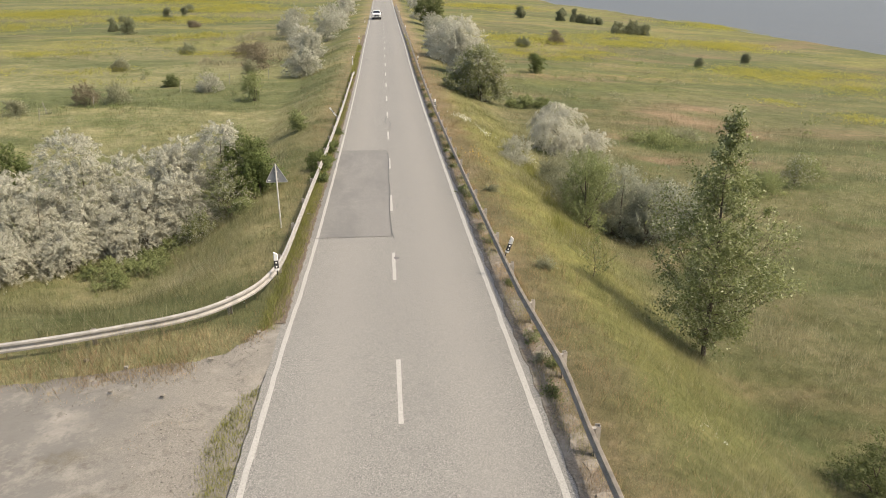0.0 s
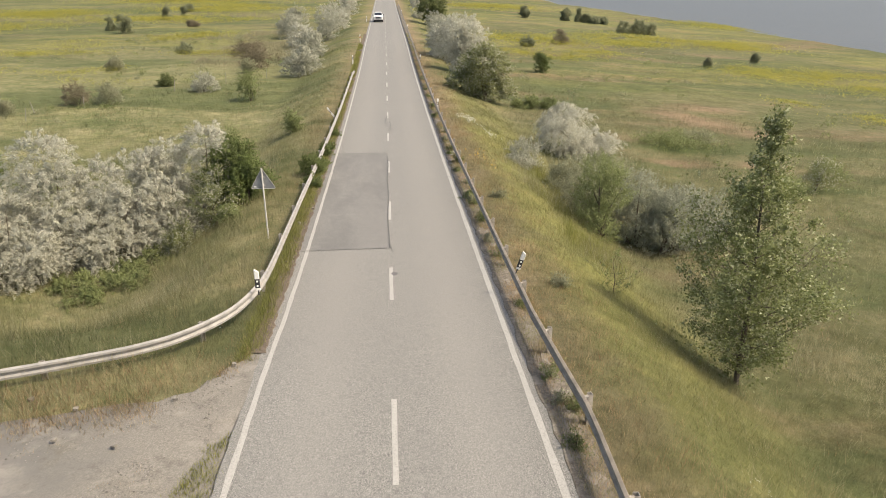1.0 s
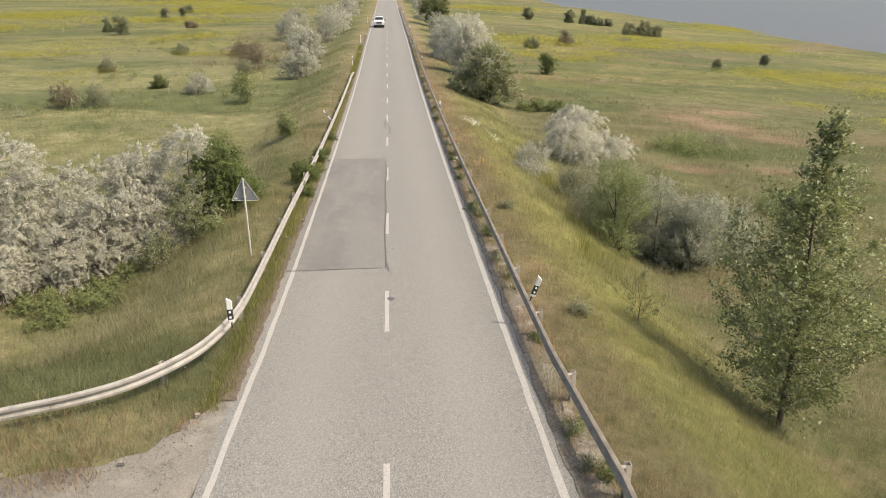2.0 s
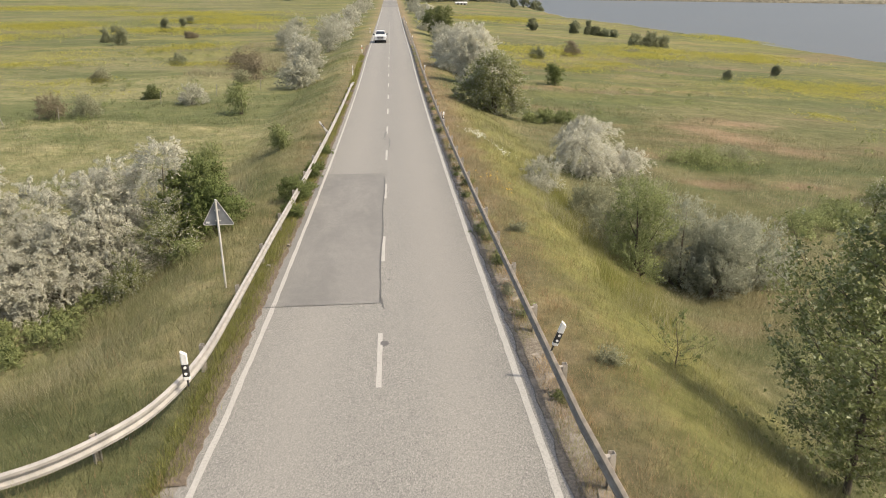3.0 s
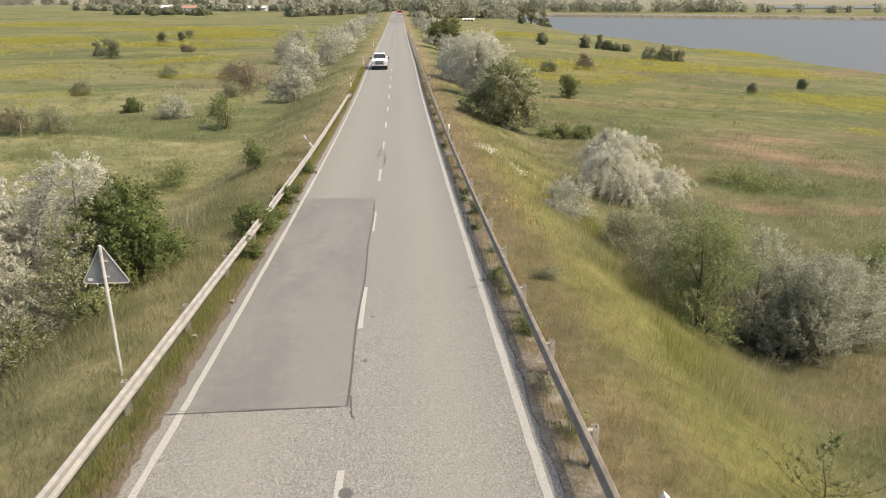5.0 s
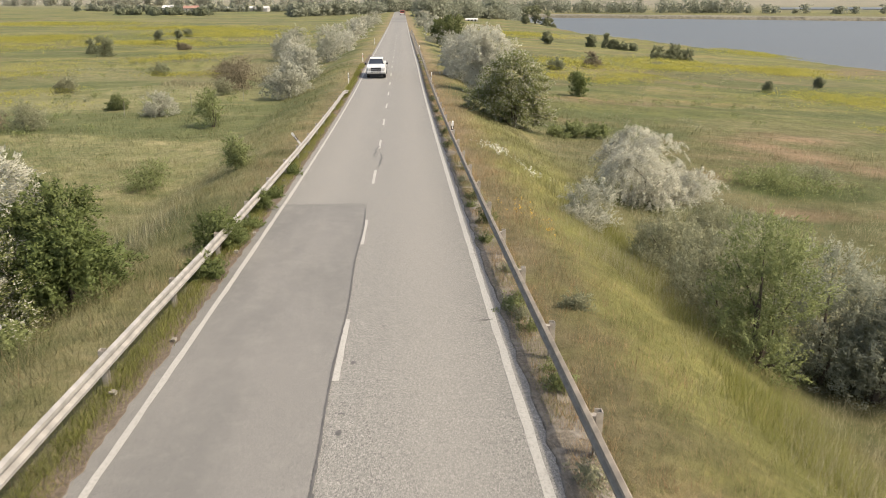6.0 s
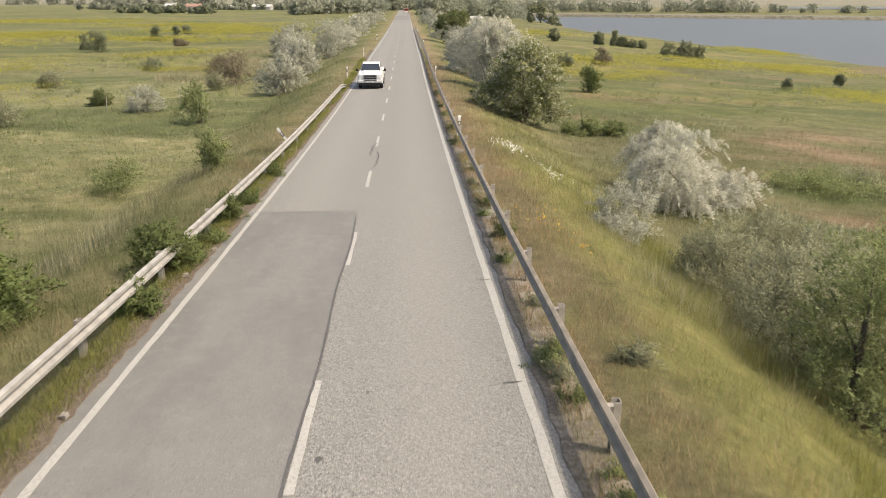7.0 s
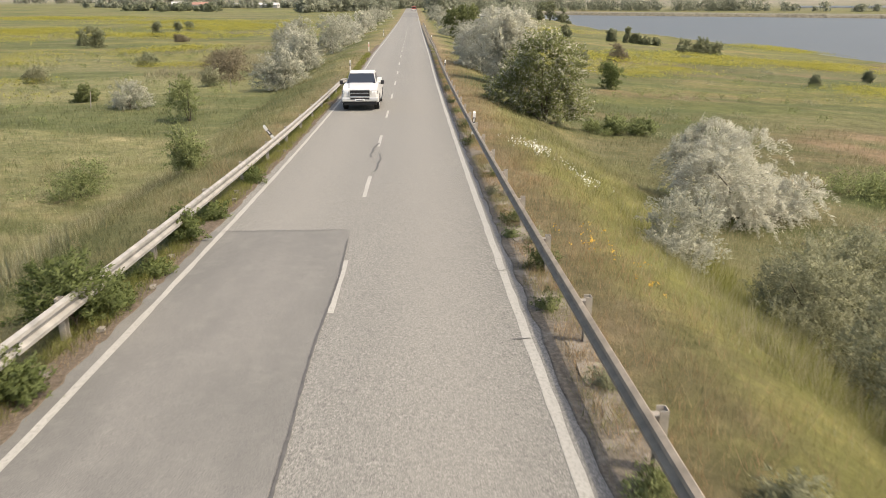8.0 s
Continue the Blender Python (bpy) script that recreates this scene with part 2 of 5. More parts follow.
# the pale tip colour paints sun glints on a share of the poplar leaves
ASPEN = leafy("poplar_leaves", (0.095, 0.115, 0.038), (0.23, 0.248, 0.098), 0.42, 0.4, (0.36, 0.37, 0.22), 0.12)
BROWNISH = leafy("brownish_twigs", (0.115, 0.097, 0.06), (0.22, 0.187, 0.12), 0.35)
DARKLEAF = leafy("dark_leaves", (0.08, 0.096, 0.034), (0.17, 0.188, 0.072), 0.45)
GRASS = leafy("meadow_grass", (0.135, 0.135, 0.05), (0.225, 0.215, 0.09), 0.5)
LUSH = leafy("lush_grass", (0.135, 0.143, 0.035), (0.235, 0.235, 0.07), 0.5)
DRY = leafy("dry_grass", (0.24, 0.185, 0.098), (0.355, 0.268, 0.153), 0.5, 0.7, (0.30, 0.19, 0.11), 0.25)
PLUME = leafy("pale_plumes", (0.24, 0.22, 0.125), (0.34, 0.315, 0.2), 0.5)
RAPE = leafy("yellow_bloom", (0.285, 0.27, 0.058), (0.42, 0.378, 0.072), 0.5, 0.7, (0.19, 0.2, 0.07), 0.25)
DAISY = leafy("white_bloom", (0.55, 0.55, 0.5), (0.8, 0.8, 0.75), 0.3)
GOLD = leafy("golden_bloom", (0.50, 0.30, 0.04), (0.65, 0.42, 0.08), 0.3)

m = Mat("sward")
c = field_colour(m)
r = m.island()
c = m.mix(m.math("MULTIPLY", r, 0.5), c, m.mix(m.math("FRACT", m.math("MULTIPLY", r, 7.7)), (0.1, 0.122, 0.04), (0.36, 0.325, 0.185)))
m.done(c, 0.7, 0, 0.2)
tr = m.node("ShaderNodeBsdfTranslucent")
m.link(c, tr.inputs["Color"])
mx = m.node("ShaderNodeMixShader", Fac=0.5)
m.link(m.b.outputs[0], mx.inputs[1])
m.link(tr.outputs[0], mx.inputs[2])
m.link(mx.outputs[0], m.out.inputs["Surface"])
SWARD = m.m

# ---- shape of the land ----
ROAD_Y = [-60, 0, 10, 20, 30, 40, 48, 60, 72, 85, 98, 112, 125, 145, 200, 290, 390, 510, 800, 3000]
ROAD_Z = [3.6, 0.55, -0.05, -0.59, -1.13, -1.61, -1.95, -2.35, -2.66, -2.9, -3.07, -2.98, -3.04, -3.35, -3.85, -4.45, -4.6, -4.8, -5, -5]
_yy = np.arange(-60.0, 3000.0, 1.0)
_zz = np.convolve(np.pad(np.interp(_yy, ROAD_Y, ROAD_Z), 6, mode="reflect", reflect_type="odd"), np.ones(13) / 13, mode="valid")
LEFT_LINE, RIGHT_LINE = -2.91, 3.30
WATER_Z = -13.05


def zr(y):
    return np.interp(y, _yy, _zz)


def smooth(a, b, x):
    t = np.clip((x - a) / (b - a), 0, 1)
    return t * t * (3 - 2 * t)


def shore(y):
    """Eastern edge of the land in front of the lake."""
    return np.interp(y, [-400, 150, 220, 270, 330, 360, 430, 500, 560, 600], [175, 128, 119, 108, 92, 78, 78, 84, 60, 60])


def land(x, y):
    """Height of the ground: the road bank, the meadows on both sides and the lake's bed."""
    x, y = np.asarray(x, float), np.asarray(y, float)
    z = zr(y)
    u = x - 0.19
    right = np.maximum(-5.2 - 0.068 * np.maximum(0, x - 13) + (z + 1.6) * 0.12, -12.75)
    right = np.where(y > 560, np.maximum(right, -11.0), right)
    field = -4.2 - 0.7 * smooth(35, 65, y)
    left = z - 0.15 + (field - z + 0.15) * smooth(20.3, 28.0, y + 0.15 * np.minimum(0, u + 4))
    out = np.where(u > 0, z + (right - z) * smooth(4.6, 13.5, u), z + (left - z) * smooth(-5.0, -11.8, u))
    bed = np.where((x > shore(y)) & (y < 900), 1.0, 0.0)
    wet = smooth(0, 5, x - shore(y)) * smooth(0, 6, 726 - 0.6 * (x - 137) - y)
    return np.where(bed > 0, out * (1 - wet) + wet * -14.2, out)


def rough(x, y):
    """Small unevenness of the open ground, none under the road."""
    x, y = np.asarray(x, float), np.asarray(y, float)
    k = smooth(4.5, 8, np.abs(x - 0.19)) * np.where(x < 0, smooth(20.0, 25.0, y), 1.0)
    return k * (0.12 * np.sin(x * 0.9 + 1.7 * np.sin(y * 0.43)) * np.sin(y * 0.71 + np.sin(x * 0.37)) + 0.16 * np.sin(x * 0.23 + 2) * np.sin(y * 0.17 + 1))


def ground_z(x, y):
    return float(land(x, y) + rough(x, y))


# ---- mesh helpers ----


def mesh_object(name, verts, faces, material, parent=None, label="", smooth_faces=False):
    me = bpy.data.meshes.new(name)
    me.from_pydata([tuple(map(float, v)) for v in verts], [], [tuple(map(int, f)) for f in faces])
    me.materials.append(material)
    if smooth_faces:
        me.polygons.foreach_set("use_smooth", [True] * len(me.polygons))
    ob = new(name, me)
    if parent:
        ob.parent = parent
    if label:
        tagged(ob, label)
    return ob


def leaves_object(name, verts, material, parent=None, label="", out=None, soft=0.65):
    """A fast mesh of separate pointed leaves: verts has shape (n, 4, 3), foot, side, tip, side; out is the way each
    leaf's shading normal is bent, to even out the light on it.
    """
    verts = np.asarray(verts, np.float32)
    n = len(verts)
    half = (verts[:, 1] - verts[:, 3]) * 0.5
    verts = np.stack([verts[:, 0] + half, verts[:, 2], verts[:, 0] - half], 1)
    if out is not None:
        nrm = np.cross(verts[:, 1] - verts[:, 0], verts[:, 2] - verts[:, 0])
        nrm /= np.linalg.norm(nrm, axis=1, keepdims=True) + 1e-9
        back = (nrm * out).sum(1) < 0
        verts[back] = verts[back][:, ::-1]
        nrm[back] *= -1
        nrm = nrm * (1 - soft) + out * soft
        nrm /= np.linalg.norm(nrm, axis=1, keepdims=True) + 1e-9
    me = bpy.data.meshes.new(name)
    me.vertices.add(3 * n)
    me.vertices.foreach_set("co", verts.ravel())
    me.loops.add(3 * n)
    me.loops.foreach_set("vertex_index", np.arange(3 * n, dtype=np.int32))
    me.polygons.add(n)
    me.polygons.foreach_set("loop_start", np.arange(0, 3 * n, 3, dtype=np.int32))
    me.polygons.foreach_set("loop_total", np.full(n, 3, np.int32))
    me.update(calc_edges=True)
    if out is not None:
        me.polygons.foreach_set("use_smooth", np.ones(n, bool))
        at = me.attributes.new("custom_normal", "FLOAT_VECTOR", "POINT")
        at.data.foreach_set("vector", np.repeat(nrm.astype(np.float32), 3, axis=0).ravel())
    me.materials.append(material)
    ob = new(name, me)
    if parent:
        ob.parent = parent
    if label:
        tagged(ob, label)
    return ob


def part(name, bm, material, parent, label=""):
    me = bpy.data.meshes.new(name)
    bm.to_mesh(me)
    bm.free()
    me.materials.append(material)
    ob = new(name, me)
    ob.parent = parent
    if label:
        tagged(ob, label)
    return ob


def empty(name, m, label, category, group="", kind=""):
    ob = new(name)
    ob.matrix_basis = m
    return tagged(ob, label, category, group, kind)


def box(bm, sx, sy, sz, m=None, bevel=0.0):
    r = bmesh.ops.create_cube(bm, size=1.0, matrix=(m or Matrix()) @ Matrix.Diagonal((sx, sy, sz, 1)))
    if bevel:
        edges = list({e for v in r["verts"] for e in v.link_edges})
        bmesh.ops.bevel(bm, geom=edges, offset=bevel, segments=2, affect="EDGES", profile=0.5)


def rod(bm, r0, r1, a, b, sides=10):
    a, b = Vector(a), Vector(b)
    q = (b - a).to_track_quat("Z", "Y").to_matrix().to_4x4()
    bmesh.ops.create_cone(bm, cap_ends=True, segments=sides, radius1=r0, radius2=r1, depth=(b - a).length, matrix=Matrix.Translation((a + b) / 2) @ q)


def sweep(name, path, ups, profile, material, parent=None, closed=True, label=""):
    """A profile (side, up) drawn along a path; side is to the right of the way."""
    path = [Vector(p) for p in path]
    verts, faces, n = [], [], len(profile)
    for i, p in enumerate(path):
        d = (path[min(i + 1, len(path) - 1)] - path[max(i - 1, 0)])
        d.z = 0
        d.normalize()
        side = Vector((d.y, -d.x, 0))
        for s, h in profile:
            verts.append(p + side * s + Vector((0, 0, h)))
    for i in range(len(path) - 1):
        for j in range(n if closed else n - 1):
            k = (j + 1) % n
            faces.append((i * n + j, i * n + k, (i + 1) * n + k, (i + 1) * n + j))
    if closed:
        faces += [tuple(range(n)), tuple(range((len(path) - 1) * n, len(path) * n))[::-1]]
    return mesh_object(name, verts, faces, material, parent, label)


def strip(name, x0, x1, y0, y1, lift, material, parent, step=1.0, jag0=0.0, jag1=0.0, label="", seed=1, thick=0.0, bend=([0, 1], [0.0, 0.0])):
    """A ribbon that follows the road's fall between x0 and x1, with ragged edges if wanted; bend shifts it along y."""
    rs = np.random.RandomState(seed)
    ys = np.linspace(y0, y1, max(2, int(round((y1 - y0) / step)) + 1))
    a, b = x0 + jag0 * rs.uniform(-1, 1, len(ys)), x1 + jag1 * rs.uniform(-1, 1, len(ys))
    a, b = a + np.interp(ys, *bend), b + np.interp(ys, *bend)
    z = zr(ys) + lift
    verts = [(p, yy, h) for p, yy, h in zip(a, ys, z)] + [(p, yy, h) for p, yy, h in zip(b, ys, z)]
    n = len(ys)
    faces = [(i, n + i, n + i + 1, i + 1) for i in range(n - 1)]
    if thick:
        verts += [(p, q, h - thick) for p, q, h in verts]
        faces += [(i, i + 1, 2 * n + i + 1, 2 * n + i) for i in range(n - 1)]
        faces += [(n + i + 1, n + i, 3 * n + i, 3 * n + i + 1) for i in range(n - 1)]
        faces += [(0, 2 * n, 3 * n, n), (n - 1, 2 * n - 1, 4 * n - 1, 3 * n - 1)]
    return mesh_object(name, verts, faces, material, parent, label)


# ---- ground, water, road ----
def axis_steps(knots):
    out = []
    for (a, step), (b, _) in zip(knots[:-1], knots[1:]):
        out += list(np.arange(a, b - 1e-6, step))
    return np.array(out + [knots[-1][0]])


YARD_Y, YARD_X = [16.3, 16.8, 17.3, 18.0, 20.4], [-40.0, -12.0, -8.0, -4.7, -3.5]


def build_ground():
    xs = axis_steps([(-3000, 300), (-900, 60), (-300, 12), (-90, 3), (-24, 0.75), (24, 3), (135, 3), (180, 12), (600, 60), (1200, 300), (3300, 1)])
    ys = axis_steps([(-300, 30), (-60, 5), (0, 0.7), (85, 2), (160, 4), (400, 8), (800, 40), (1600, 150), (4000, 1)])
    X, Y = np.meshgrid(xs, ys)
    Z = land(X, Y) + rough(X, Y)
    yard = (X < -3.2) & (Y < np.interp(X, YARD_X, YARD_Y) + 0.3)
    Z = np.where(yard, Z - 0.1, Z)
    under = (np.abs(X - 0.2) < 3.9)
    Z = np.where(under, Z - 0.12, Z)
    hills = smooth(1300, 3600, Y) * 40 * (0.4 + 0.6 * np.sin(X * 0.002 + 1) ** 2)
    Z = Z + hills
    n = len(xs)
    verts = np.stack([X, Y, Z], -1).reshape(-1, 3)
    faces = [(j * n + i, j * n + i + 1, (j + 1) * n + i + 1, (j + 1) * n + i) for j in range(len(ys) - 1) for i in range(n - 1)]
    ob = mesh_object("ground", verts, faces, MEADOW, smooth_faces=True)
    return tagged(ob, "rough meadow and grassy road banks in early summer", "ground", kind="structure")


ground = build_ground()
lake = mesh_object("water", [(55, -400, WATER_Z), (3000, -400, WATER_Z), (3000, 1000, WATER_Z), (55, 1000, WATER_Z)], [(0, 1, 2, 3)], WATER)
tagged(lake, "grey-blue lake with light ripples", "lake", kind="structure")

road = strip("road", LEFT_LINE - 0.36, RIGHT_LINE + 0.27, -60, 700, 0.0, ASPHALT, None, 0.35, 0.028, 0.03, seed=3, thick=0.25)
tagged(road, "worn pale grey asphalt country road with ragged edges", "road", kind="structure")
strip("edge_line", LEFT_LINE - 0.065, LEFT_LINE + 0.065, -60, 29.0, 0.005, PAINT, road, 0.5, 0.012, 0.012, seed=4, bend=([15, 19, 23, 28], [-0.13, -0.12, -0.04, 0.0]))
strip("edge_line", LEFT_LINE - 0.06, LEFT_LINE + 0.06, 29.0, 47.4, 0.011, PAINT, road, 0.5, 0.01, 0.01, seed=5)
strip("edge_line", LEFT_LINE - 0.06, LEFT_LINE + 0.06, 47.4, 480, 0.005, PAINT, road, 0.5, 0.012, 0.012, seed=6)
strip("edge_line", RIGHT_LINE - 0.075, RIGHT_LINE + 0.075, -60, 480, 0.005, PAINT, road, 0.5, 0.012, 0.012, seed=7)
for i in range(-7, 24):
    far_end = 17.83 + 9 * i
    strip("lane_dash", 0.158 - 0.06, 0.158 + 0.06, far_end - (3.35 if i == 0 else 3.0), far_end - (0.1 if i == 0 else 0.0), 0.012 if 28 < far_end < 49 else 0.006, PAINT, road, 0.5, 0.006, 0.006, seed=20 + i)
strip("road_patch", LEFT_LINE - 0.33, 0.08, 28.98, 47.25, 0.006, PATCH, road, 0.25, 0.035, 0.006, "smooth darker grey asphalt repair patch", 9)


def seam(points, width, lift, seed, label=""):
    """A wavering tar line along points (x, y)."""
    rs = np.random.RandomState(seed)
    left, right = [], []
    for (xa, ya), (xb, yb) in zip(points[:-1], points[1:]):
        n = max(2, int(math.hypot(xb - xa, yb - ya) / 0.12))
        for k in range(n):
            t = k / n
            w = width * rs.uniform(0.7, 1.3)
            jx, jy = rs.uniform(-0.006, 0.006, 2)
            px, py = xa + (xb - xa) * t + jx, ya + (yb - ya) * t + jy
            d = Vector((yb - ya, xa - xb)).normalized() * w / 2
            left.append((px - d.x, py - d.y, float(zr(py)) + lift))
            right.append((px + d.x, py + d.y, float(zr(py)) + lift))
    n = len(left)
    return mesh_object("tar_seam", left + right, [(i, n + i, n + i + 1, i + 1) for i in range(n - 1)], TAR, road, label)


rs = np.random.RandomState(11)
seam([(0.09 + 0.03 * math.sin(y * 0.9), y) for y in np.arange(29.0, 47.4, 0.8)], 0.042, 0.016, 1, "dark tar seam")
seam([(LEFT_LINE - 0.3, 28.88), (0.1, 28.98)], 0.03, 0.014, 2)
seam([(LEFT_LINE - 0.1, 47.28), (0.1, 47.28)], 0.025, 0.014, 3)
seam([(0.15, 29.4), (0.22, 28.6), (0.33, 28.4)], 0.03, 0.014, 13)
seam([(0.14, 60.6), (-0.02, 59.4), (0.02, 58.6), (-0.08, 58.0), (0.05, 57.2)], 0.07, 0.014, 4)
seam([(0.26, 58.2), (0.38, 57.0), (0.30, 56.0), (0.33, 55.2), (0.2, 54.4)], 0.06, 0.014, 5)
for k, (yy, a, b) in enumerate([(44.0, 3.1, 3.5), (40.6, 3.05, 3.5), (35.6, 3.0, 3.45), (31.6, 0.3, 0.55)]):
    seam([(a, yy), (b, yy + 0.05)], 0.025, 0.014, 30 + k)

def spot(x, y, a, b, lift, seed):
    """A dark worn hollow in the asphalt."""
    r = np.random.RandomState(seed)
    ring = [(x + a * r.uniform(0.8, 1.15) * math.cos(k * 0.45), y + b * r.uniform(0.8, 1.15) * math.sin(k * 0.45)) for k in range(14)]
    return mesh_object("pothole", [(p, q, float(zr(q)) + lift) for p, q in ring], [tuple(range(14))], TAR, road)


spot(0.27, 26.2, 0.13, 0.15, 0.008, 1)
spot(0.36, 31.0, 0.05, 0.1, 0.008, 2)
spot(0.95, 35.4, 0.03, 0.06, 0.008, 3)
spot(0.42, 33.6, 0.05, 0.07, 0.008, 4)

# ---- verges, yard ----
def patch_sheet(name, outline, lift, material, label, category, seed, res=0.5, rag=0.35):
    """A ragged sheet laid on the ground inside a rounded outline (x0, x1 as functions of y)."""
    rs = np.random.RandomState(seed)
    y0, y1, fx0, fx1 = outline
    ys = np.arange(y0, y1 + 1e-6, res)
    cols = 24
    verts, faces = [], []
    for yy in ys:
        a, b = fx0(yy) + rs.uniform(-rag, rag), fx1(yy) + rs.uniform(-rag, rag)
        for k in range(cols + 1):
            xx = a + (b - a) * k / cols
            verts.append((xx, yy, float(land(xx, yy)) + lift - 0.11 * (k in (0, cols))))
    for j in range(len(ys) - 1):
        for k in range(cols):
            i = j * (cols + 1) + k
            faces.append((i, i + 1, i + cols + 2, i + cols + 1))
    return tagged(mesh_object(name, verts, faces, material, smooth_faces=True), label, category, kind="structure")


patch_sheet("gravel_yard", (-30, 20.6, lambda y: float(np.interp(y, [16.9, 17.2, 17.7, 18.4, 20.6], YARD_X)), lambda y: -2.95), -0.014, YARD, "worn asphalt and loose gravel lay-by beside the road", "lay-by", 21, 0.25, 0.12)
patch_sheet("dirt_verge", (20.4, 140, lambda y: -3.62, lambda y: -3.16), 0.015, DIRT, "narrow strip of bare dirt by the asphalt", "verge", 23, 0.25, 0.05)
patch_sheet("dirt_verge", (-30, 240, lambda y: 3.5, lambda y: 4.36), 0.012, DUST, "dirt gutter with crumbled concrete under the guardrail", "verge", 24, 0.5, 0.05)

# ---- guardrails ----
WBEAM = [(0.0, 0.0), (0.055, -0.03), (0.06, -0.085), (0.0, -0.13), (0.0, -0.18), (0.06, -0.225), (0.055, -0.28), (0.0, -0.31), (-0.012, -0.31), (0.042, -0.275), (0.047, -0.23), (-0.015, -0.185), (-0.015, -0.125), (0.047, -0.08), (0.042, -0.035), (-0.012, 0.0)]


def rail_post(parent, x, y, top, turn, side, material):
    """A rolled steel channel with a spacer block behind the beam."""
    base = ground_z(x, y) - 0.3
    bm = bmesh.new()
    m = Matrix.Translation((x, y, 0)) @ Matrix.Rotation(turn, 4, "Z")
    h = top - base
    box(bm, 0.012, 0.12, h, m @ Matrix.Translation((0.05 * side, 0, base + h / 2)))
    box(bm, 0.09, 0.012, h, m @ Matrix.Translation((0, 0.06, base + h / 2)))
    box(bm, 0.09, 0.012, h, m @ Matrix.Translation((0, -0.06, base + h / 2)))
    box(bm, 0.10, 0.10, 0.16, m @ Matrix.Translation((-0.07 * side, 0, top - 0.14)))
    return part("post", bm, material, parent)


def guardrail(name, path, flip, material, post_material, every, label, post_off=0.16, skip=0.0):
    """A profiled beam along path (x, y, height of its top) on posts."""
    ob = empty(name, Matrix(), label, "guardrail")
    prof = [((-s if flip else s), h) for s, h in WBEAM]
    beam = sweep("beam", path, None, prof, material, ob)
    acc, nxt = 0.0, skip
    for a, b in zip(path[:-1], path[1:]):
        a, b = Vector(a), Vector(b)
        d = (b - a).length
        while nxt <= acc + d:
            p = a + (b - a) * ((nxt - acc) / d)
            way = (b - a).normalized()
            side = Vector((way.y, -way.x, 0)) * (post_off if flip else -post_off)
            rail_post(ob, p.x + side.x, p.y + side.y, p.z + (0.015 if flip else -0.05), math.atan2(way.y, way.x) - math.pi / 2, 1 if flip else -1, post_material)
            nxt += every
        acc += d
    return ob


def along(xs, y0, y1, step, height):
    ys = np.arange(y0, y1, step)
    return [(float(np.interp(y, *xs)), float(y), float(zr(y)) + height) for y in ys]


right_x = ([-60, 9, 12.7, 15.4, 15.9, 18, 21, 240], [4.0, 3.99, 4.06, 4.19, 4.2, 4.11, 4.0, 4.0])
guardrail("guardrail", along(right_x, -40, 236, 1.0, 0.75), True, RAILDARK, POSTGREY, 3.45, "grey steel guardrail with a bent place, on channel posts", 0.14, 1.2)
curve = [(-17.24, 18.33, -0.4), (-13.79, 18.47, -0.27), (-10.54, 18.86, -0.13), (-8.72, 19.3, -0.1), (-7.29, 19.74, -0.07), (-6.4, 20.04, -0.05), (-5.51, 20.53, -0.03), (-4.82, 21.22, -0.02), (-4.28, 22.06, -0.02), (-3.95, 23.1, -0.03), (-3.78, 24.3, -0.08), (-3.73, 25.6, -0.15), (-3.72, 27.0, -0.225)]


def spline(points, n=5):
    out = []
    for i in range(len(points) - 1):
        p0, p1, p2, p3 = (np.array(points[min(max(i + k, 0), len(points) - 1)]) for k in (-1, 0, 1, 2))
        for k in range(n):
            t = k / n
            out.append(tuple(0.5 * (2 * p1 + (p2 - p0) * t + (2 * p0 - 5 * p1 + 4 * p2 - p3) * t * t + (3 * p1 - p0 - 3 * p2 + p3) * t ** 3)))
    return out


left_x = ([27, 35, 42, 60, 90], [-3.72, -3.7, -3.62, -3.5, -3.42])
left_path = spline(curve) + along(left_x, 27.5, 84.0, 1.0, 0.74)
left_path += [(-3.43, 86, float(zr(86)) + 0.6), (-3.44, 88, float(zr(88)) + 0.38), (-3.45, 90, float(zr(90)) + 0.12), (-3.46, 91.5, float(zr(91.5)) - 0.08)]
guardrail("guardrail", left_path, False, GALV, POSTGREY, 4.0, "pale weathered steel guardrail curving off at a lay-by", 0.14, 1.0)

# ---- roadside posts and sign ----


